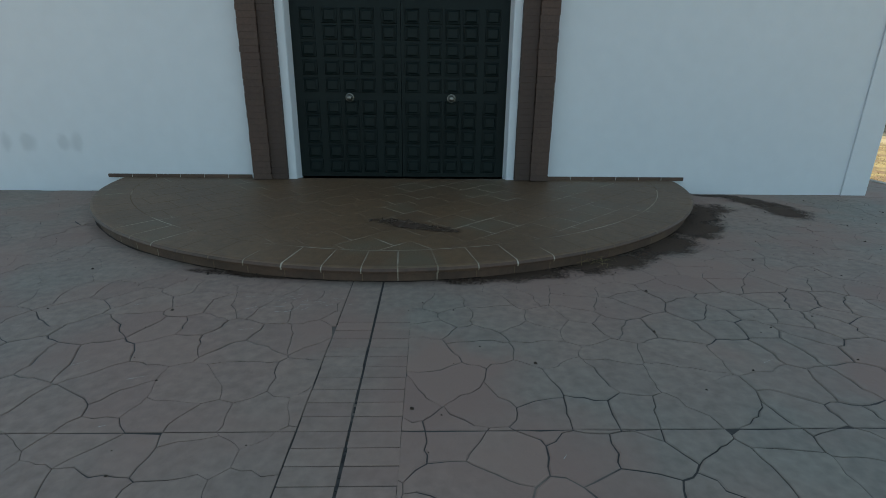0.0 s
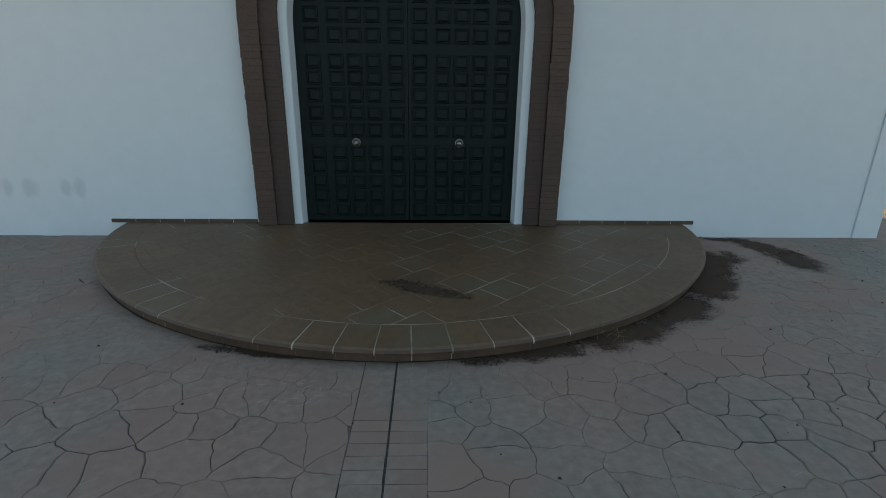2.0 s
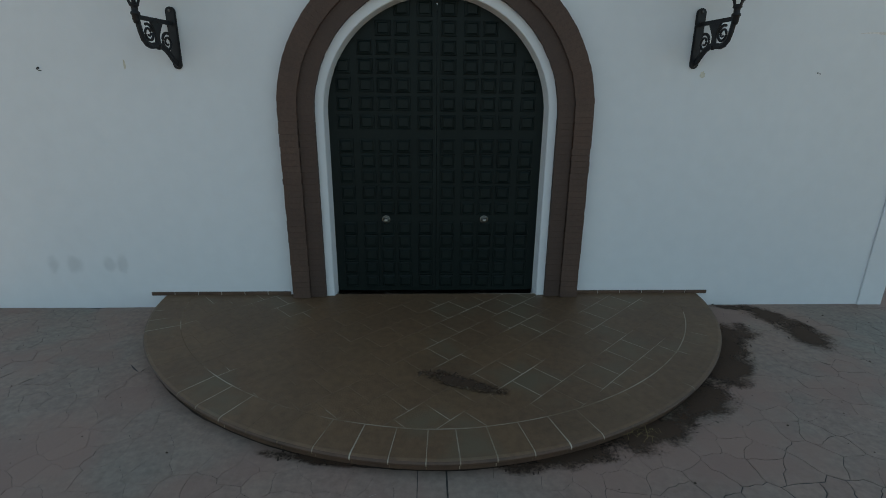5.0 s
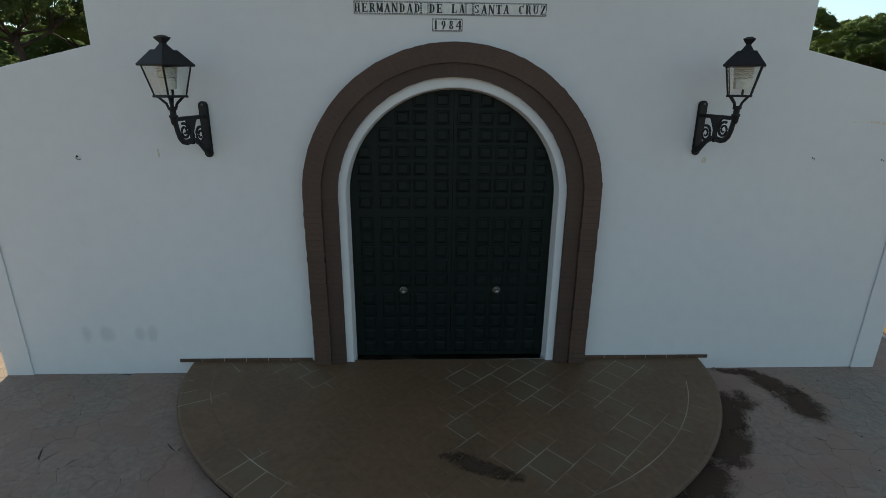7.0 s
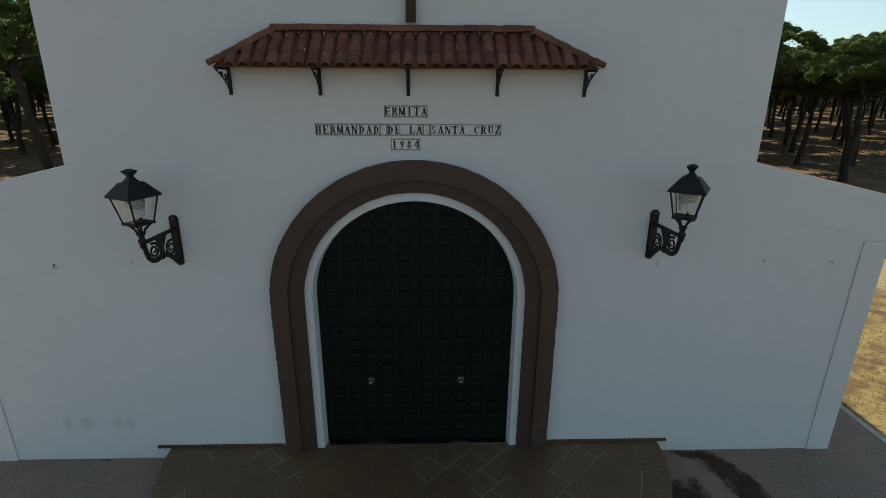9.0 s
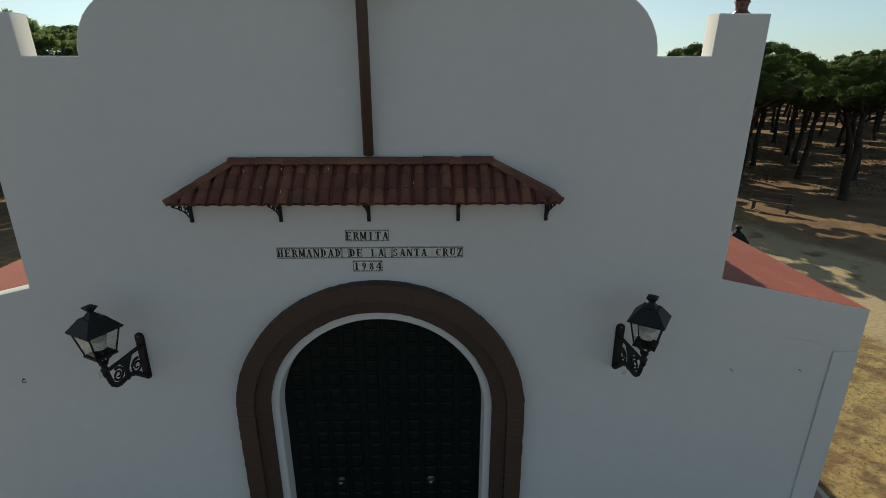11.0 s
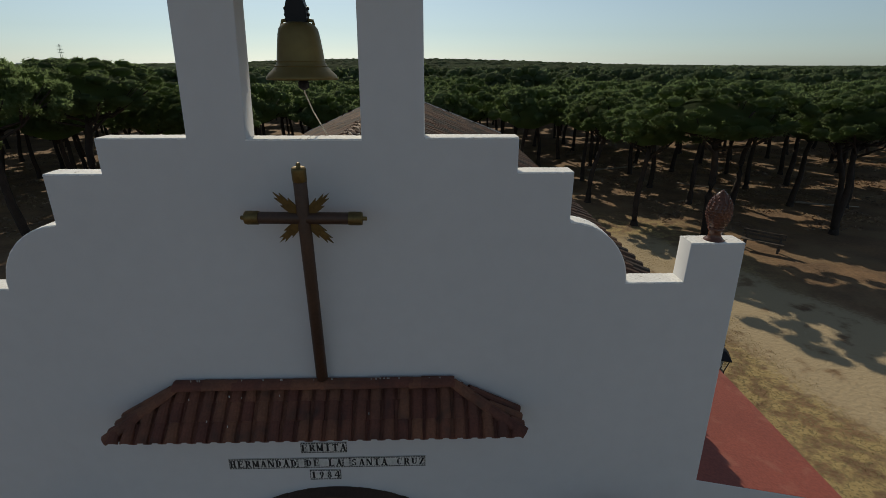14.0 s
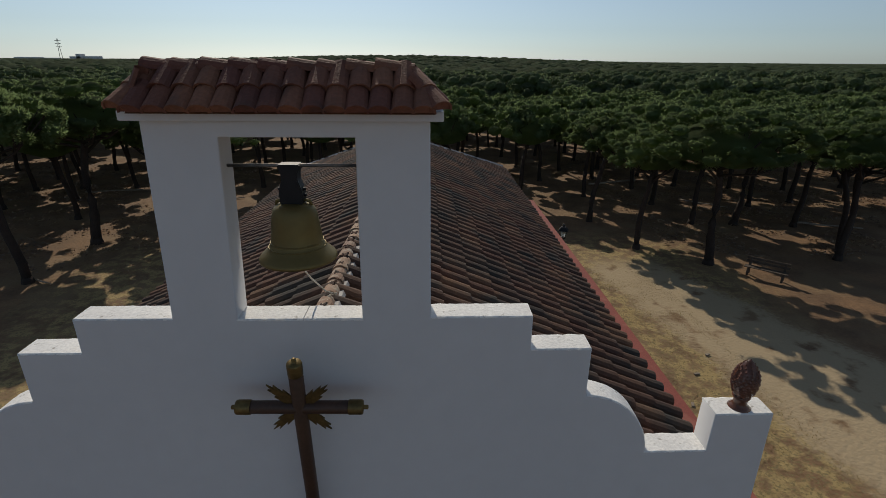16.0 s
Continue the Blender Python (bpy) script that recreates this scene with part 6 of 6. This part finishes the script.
# twigs and needles under the trees
lv, lf = [], []
for x0, x1, y0, y1, n in ((15.0, 46.0, 22.0, 52.0, 15000), (-44.0, -14.0, 20.0, 50.0, 9000)):
    for _ in range(n):
        x, y = rng.uniform(x0, x1), rng.uniform(y0, y1)
        if noise.noise((x * 0.35, y * 0.35, 7.0)) < -0.05:
            continue
        a, l, w = rng.uniform(0, 6.28), rng.uniform(0.04, 0.16), rng.uniform(0.006, 0.018)
        c, s = math.cos(a), math.sin(a)
        o = len(lv)
        lv += [(x - l * c + w * s, y - l * s - w * c, -0.13), (x + l * c, y + l * s, -0.09 + rng.uniform(0, 0.05)), (x - l * 0.6 * c - w * s, y - l * 0.6 * s + w * c, -0.07 + rng.uniform(0, 0.04))]
        lf.append((o, o + 1, o + 2))
tagged(new("forest_litter", raw("forest_litter", lv, lf, M_TWIG)), "dry twigs and needles strewn under the pines", "litter", kind="stuff")


# ---- pines ----
def blades(centres, normals, size, per, rng):
    """Needle tufts: thin triangles that bristle from a clump, turned roughly along its surface."""
    n = len(centres) * per
    c, nm = np.repeat(centres, per, axis=0), np.repeat(normals, per, axis=0)
    tang = np.cross(nm, rng.normal(size=(n, 3)))
    tang /= np.linalg.norm(tang, axis=1, keepdims=True) + 1e-9
    d = nm * rng.uniform(0.35, 1.0, (n, 1)) + tang * rng.uniform(0.3, 0.9, (n, 1)) + np.array((0, 0, 0.25))
    d /= np.linalg.norm(d, axis=1, keepdims=True)
    w = np.cross(d, nm + 0.35 * rng.normal(size=(n, 3)))
    w /= np.linalg.norm(w, axis=1, keepdims=True) + 1e-9
    L = size * rng.uniform(0.6, 1.3, (n, 1))
    v = np.empty((n, 3, 3))
    base = c + tang * L * rng.uniform(-0.4, 0.4, (n, 1))
    v[:, 0], v[:, 1], v[:, 2] = base - w * L * 0.20, base + w * L * 0.20, base + d * L
    return v.reshape(-1, 3), np.arange(n * 3).reshape(-1, 3)


def dome(seg, rings):
    v, f = [(0, 0, 1.0)], []
    for j in range(1, rings + 1):
        a = 0.5 * math.pi * j / rings * 1.75
        for k in range(seg):
            b = 2 * math.pi * (k + 0.5 * (j % 2)) / seg
            v.append((math.sin(a) * math.cos(b), math.sin(a) * math.sin(b), math.cos(a)))
    for k in range(seg):
        f.append((0, 1 + k, 1 + (k + 1) % seg))
    for j in range(rings - 1):
        o, p = 1 + j * seg, 1 + (j + 1) * seg
        for k in range(seg):
            q = (k + 1) % seg
            f += [(o + k, p + k, p + q), (o + k, p + q, o + q)]
    return np.array(v), np.array(f)


CORE = [dome(8, 4), dome(6, 3)]


def crown(rng, radius, depth, clumps, tufts, size, per, fine=1):
    """An umbrella crown: rounded clumps of needles crowded over a broad dome with a shaggy, fairly flat underside."""
    core_v, core_f = CORE[fine % 2]
    vs, fs, n = [], [], 0
    lobes = rng.uniform(0, 6.28, 3)
    if fine == 2:
        core_k = np.full((len(core_v), 1), 0.58)
        heart = CORE[0][0] * np.array((radius * 0.25, radius * 0.25, depth * 0.12)) + np.array((0, 0, depth * 0.4))
    elif not fine:
        core_k = np.where(core_v[:, 2:] < 0, 0.52, 0.86)
        heart = CORE[0][0] * rng.uniform(0.75, 1.15, (len(CORE[0][0]), 1)) * np.array((radius * 0.68, radius * 0.68, depth * 0.35)) + np.array((0, 0, depth * 0.34))
    else:
        core_k = np.full((len(core_v), 1), 0.84)
        heart = CORE[0][0] * rng.uniform(0.9, 1.0, (len(CORE[0][0]), 1)) * np.array((radius * 0.64, radius * 0.64, depth * 0.44)) + np.array((0, 0, depth * 0.16))
    vs.append(heart)
    fs.append(CORE[0][1])
    n = len(heart)
    for k in range(clumps):
        low = k % 4 == 3
        a, q = k * 2.39996 + rng.uniform(-0.4, 0.4), math.sqrt((k + rng.uniform(0.2, 0.8)) / clumps)
        edge = radius * (1 + 0.12 * math.sin(2 * a + lobes[0]) + 0.10 * math.sin(3 * a + lobes[1]))
        cr = radius * rng.uniform(0.85, 1.25) * 1.20 / math.sqrt(clumps)
        r = (edge - cr * 0.6) * q
        up = max(0.0, 1 - q ** 2.2) ** 0.55
        top = depth * (0.26 + 0.74 * up) + rng.uniform(-0.06, 0.06) * depth
        if low:
            top = depth * rng.uniform(0.16, 0.40) + 0.12 * depth * up
        c = np.array((r * math.cos(a), r * math.sin(a), top - cr * 0.7))
        sc = np.array((cr, cr, cr * 0.74))
        core = core_v * core_k * rng.uniform(0.86, 1.12, (len(core_v), 1)) * sc + c
        vs.append(core)
        fs.append(core_f + n)
        n += len(core)
        d = rng.normal(size=(tufts, 3))
        d[:, 2] += 0.12
        d /= np.linalg.norm(d, axis=1, keepdims=True)
        bv, bf = blades(c + d * sc * rng.uniform(0.55, 0.95, (tufts, 1)), d, size * (0.9 if fine == 0 else 1.0), per, rng)
        vs.append(bv)
        fs.append(bf + n)
        n += len(bv)
    return np.concatenate(vs), np.concatenate(fs)


def pine(seed, height, radius, bend, clumps=120, tufts=88, size=0.092, fine=0):
    rng = np.random.default_rng(seed)
    t = empty("pine_tree")
    depth = height * 0.335
    fork = height - depth * 1.05
    bx, by = bend
    trunk_pts = [(bx * (k / 7) ** 1.6 + 0.06 * math.sin(k * 1.3 + seed), by * (k / 7) ** 1.6 + 0.06 * math.cos(k * 1.1 + seed) - 0.06, fork * k / 7 - (0.15 if k == 0 else 0)) for k in range(8)]
    bm = tube(trunk_pts, 0.21 * height / 8, 0.12 * height / 8, 9)
    add_tube(bm, [(trunk_pts[0][0], trunk_pts[0][1], -0.15), (trunk_pts[0][0], trunk_pts[0][1], 0.25)], 0.29 * height / 8, 0.21 * height / 8, 9)
    part("trunk", bm, M_BARK, t, smooth=True)
    tip = Vector(trunk_pts[-1])
    arms = 8 if clumps > 60 else 5
    for k in range(arms):
        a = 2 * math.pi * (k + rng.uniform(-0.3, 0.3)) / arms
        rr = radius * rng.uniform(0.45, 0.85)
        end = tip + Vector((rr * math.cos(a), rr * math.sin(a), depth * rng.uniform(0.30, 0.60)))
        start = tip - Vector((0, 0, rng.uniform(0, 0.18) * fork))
        mid = start.lerp(end, 0.5) + Vector((0, 0, -0.12 * rr + rng.uniform(-0.1, 0.1)))
        bm = tube([start, mid, end], 0.075 * height / 8, 0.03, 6)
        for j in range(2):
            e2 = mid.lerp(end, 0.5) + Vector((rng.uniform(-0.7, 0.7), rng.uniform(-0.7, 0.7), depth * 0.35))
            add_tube(bm, [mid, e2], 0.035, 0.015, 5)
        part("limb", bm, M_BARK, t, smooth=True)
    v, f = crown(rng, radius, depth, clumps, tufts, size, 3, fine if clumps > 60 else 1)
    v = v + np.array((tip.x, tip.y, tip.z + depth * 0.05))
    me = bpy.data.meshes.new("crown")
    me.from_pydata(v.tolist(), [], f.tolist())
    me.materials.append(M_LEAF)
    me.polygons.foreach_set("use_smooth", [True] * len(me.polygons))
    ob = new("crown", me)
    ob.parent = t
    return tagged(t, "umbrella pine with dark bare trunk and broad green crown", "pine tree", "pines round the chapel")


KINDS = [pine(11, 7.9, 3.5, (0.3, 0.2)), pine(12, 7.6, 3.2, (-0.5, 0.1)), pine(13, 8.1, 3.8, (0.15, -0.4)), pine(14, 7.3, 3.0, (0.9, 0.3)), pine(15, 7.8, 3.6, (-0.8, -0.3))]
TALL = pine(16, 8.9, 3.6, (0.5, 0.1), 110, 74, 0.14, 2)          # the high-crowned one beside the chapel
FAR_KINDS = [pine(21, 7.8, 3.5, (0.4, 0.2), 54, 27, 0.175), pine(22, 7.5, 3.2, (-0.6, 0.2), 54, 27, 0.175), pine(23, 8.1, 3.7, (0.2, 0.7), 54, 27, 0.175), pine(24, 7.9, 3.4, (-0.2, -0.6), 54, 27, 0.175)]
placed = set()
NEAR = [(16.1, 21.1), (13.15, 23.5), (11.9, 28.7), (23.7, 21.6), (25.2, 32.6), (-18.2, 19.0), (-18.3, 24.8), (-25.8, 34.4), (24.8, 22.9), (18.7, 28.3), (21.6, 28.0),
        (25.4, 27.6), (18.1, 33.0), (18.3, 38.0), (8.4, 35.5), (-31.0, 37.4), (-27.5, 38.0), (-23.5, 38.6), (29.2, 33.6), (28.6, 26.9), (-25.5, 23.0), (-22.4, 29.5)]
rng = np.random.default_rng(21)


def clear(x, y, taken, gap):
    return all((x - a) ** 2 + (y - b) ** 2 > gap * gap for a, b in taken)


spots = list(NEAR)
for _ in range(6000):
    y = rng.uniform(26, 62)
    x = rng.uniform(-1, 1) * (12 + y * 0.95)
    if abs(x) < 11.9 and y < 34.5:
        continue
    if clear(x, y, spots, 4.1 if y > 40 or x > 15 or x < -21 else 5.0):
        spots.append((x, y))
    if len(spots) > 235:
        break
BIG = {0: 1.02, 1: 1.0, 2: 0.98, 3: 0.96, 5: 0.98, 6: 1.17, 8: 0.93, 20: 0.74}          # the taller ones beside the chapel
for k, (x, y) in enumerate(spots):
    s = BIG.get(k, float(rng.uniform(0.90, 1.03)))
    m = Matrix.Translation((x, y, -0.12)) @ Matrix.Rotation(float(rng.uniform(0, 6.28)), 4, "Z") @ Matrix.Diagonal((s, s, s, 1))
    near = math.hypot(x, y + 4) < 39
    kinds = KINDS if near else FAR_KINDS
    kind = kinds[k % len(kinds)] if k % 3 else kinds[(k // 3) % len(kinds)]
    waiting = [q for q in kinds if q.name not in placed]
    kind = waiting[0] if waiting else kind
    if k == 0:
        m = Matrix.Translation((x, y, -0.12)) @ Matrix.Rotation(radians(170), 4, "Z") @ Matrix.Diagonal((1.2, 1.2, 1.03, 1))
    if k == 1:
        m = Matrix.Translation((x, y, -0.12)) @ Matrix.Rotation(radians(215), 4, "Z") @ Matrix.Diagonal((0.95, 0.95, 0.92, 1))
    if k == 6:
        m = Matrix.Translation((x, y, -0.12)) @ Matrix.Rotation(0.6, 4, "Z") @ Matrix.Diagonal((1.17, 1.17, 1.12, 1))
        kind = KINDS[0]
    if k == 2:
        kind, m = KINDS[3], Matrix.Translation((x, y, -0.12))
    if k == 5:
        kind, m = TALL, Matrix.Translation((x, y, -0.12)) @ Matrix.Rotation(radians(200), 4, "Z") @ Matrix.Diagonal((1.0, 1.0, 1.03, 1))
    if kind.name not in placed:
        placed.add(kind.name)
        kind.matrix_world = m
    else:
        copy_thing(kind, m)

assert len(placed) == len(KINDS) + len(FAR_KINDS) + 1

# woods beyond, to the skyline
woods_v, woods_f, base = [], [], 0
trunk_v, trunk_f, tbase = [], [], 0
DV1, DF1 = dome(12, 4)
DV2, DF2 = dome(10, 3)


def spread(y0, y1, step, r_lo, r_hi, near):
    global base, tbase
    y = y0
    while y < y1:
        w = 14 + y * 0.98
        x = -w
        while x < w:
            px, py = x + rng.uniform(-0.45, 0.45) * step, y + rng.uniform(-0.45, 0.45) * step
            r = rng.uniform(r_lo, r_hi)
            hz = 7.9 + rng.uniform(-0.9, 0.6) + 0.5 * noise.noise((px * 0.02, py * 0.02, 0.0))
            # the wood climbs a low rise ahead
            hz += 7.0 * min(1.0, max(0.0, (py - 260) / 260)) * math.exp(-((px / py + 0.05) / 0.36) ** 2)
            dh = min(2.6, r * 0.75)
            if near:
                v, f_ = crown(rng, r, dh, 14, 9, 0.34, 2)
                v = v + np.array((px, py, hz - dh))
            else:
                dv, df = (DV1, DF1) if py < 300 else (DV2, DF2)
                bump_ = 1 + 0.30 * np.array([noise.noise((p[0] * 2.3 + px, p[1] * 2.3 + py, p[2] * 2.3)) for p in dv])
                v, f_ = dv * np.array((r, r, dh)) * bump_[:, None] + np.array((px, py, hz - dh)), df
            woods_v.append(v)
            woods_f.append(f_ + base)
            base += len(v)
            if near:
                s = 0.16
                q = rng.uniform(-0.7, 0.7, 2)
                trunk_v.extend([(px - s, py, -0.2), (px + s * 0.5, py - s, -0.2), (px + s * 0.5, py + s, -0.2), (px + q[0] - s * 0.6, py + q[1], hz - 1.5), (px + q[0] + s * 0.4, py + q[1] - s * 0.5, hz - 1.5), (px + q[0] + s * 0.4, py + q[1] + s * 0.5, hz - 1.5)])
                trunk_f.extend([(tbase, tbase + 1, tbase + 4, tbase + 3), (tbase + 1, tbase + 2, tbase + 5, tbase + 4), (tbase + 2, tbase, tbase + 3, tbase + 5)])
                tbase += 6
            x += step
        y += step


spread(62, 125, 5.0, 2.5, 3.6, True)
spread(125, 300, 6.0, 3.2, 4.6, False)
spread(300, 700, 9.5, 4.5, 7.0, False)
spread(700, 1800, 30.0, 17, 26, False)
spread(1800, 3400, 90.0, 55, 75, False)
V, F = np.concatenate(woods_v), np.concatenate(woods_f)
me = bpy.data.meshes.new("far_woods")
me.from_pydata(V.tolist(), [], F.tolist())
me.materials.append(M_LEAFFAR)
me.polygons.foreach_set("use_smooth", [True] * len(me.polygons))
tagged(new("far_woods", me), "continuous green pine canopy reaching to the skyline", "woods", kind="stuff")
tagged(new("far_trunks", raw("far_trunks", trunk_v, trunk_f, M_BARK)), "dark trunks of the distant pine wood", "woods", kind="stuff")

# ---- on the skyline ----
pyl = empty("power_pylon")
px, py = -750.0, 1120.0
for sx in (-1, 1):
    part("leg", tube([(px + sx * 3.2, py, 0), (px + sx * 0.7, py, 47)], 0.5, 0.35, 5), M_IRON, pyl)
for z in (31, 37, 43):
    part("cross_arm", box(px - 6, px + 6, py - 0.3, py + 0.3, z, z + 0.8), M_IRON, pyl)
tagged(pyl, "dark lattice power pylon on the skyline", "pylon")
for x, w, h in ((-1690, 100, 6), (-1580, 60, 4), (-1466, 45, 10), (-1440, 20, 19), (-1412, 62, 11)):
    ob = solid("distant_building", box(x, x + w, 2240, 2270, 0, h + 7, bevel=0.8), M_BUILD)
    tagged(ob, "low white building far away on the skyline", "building")
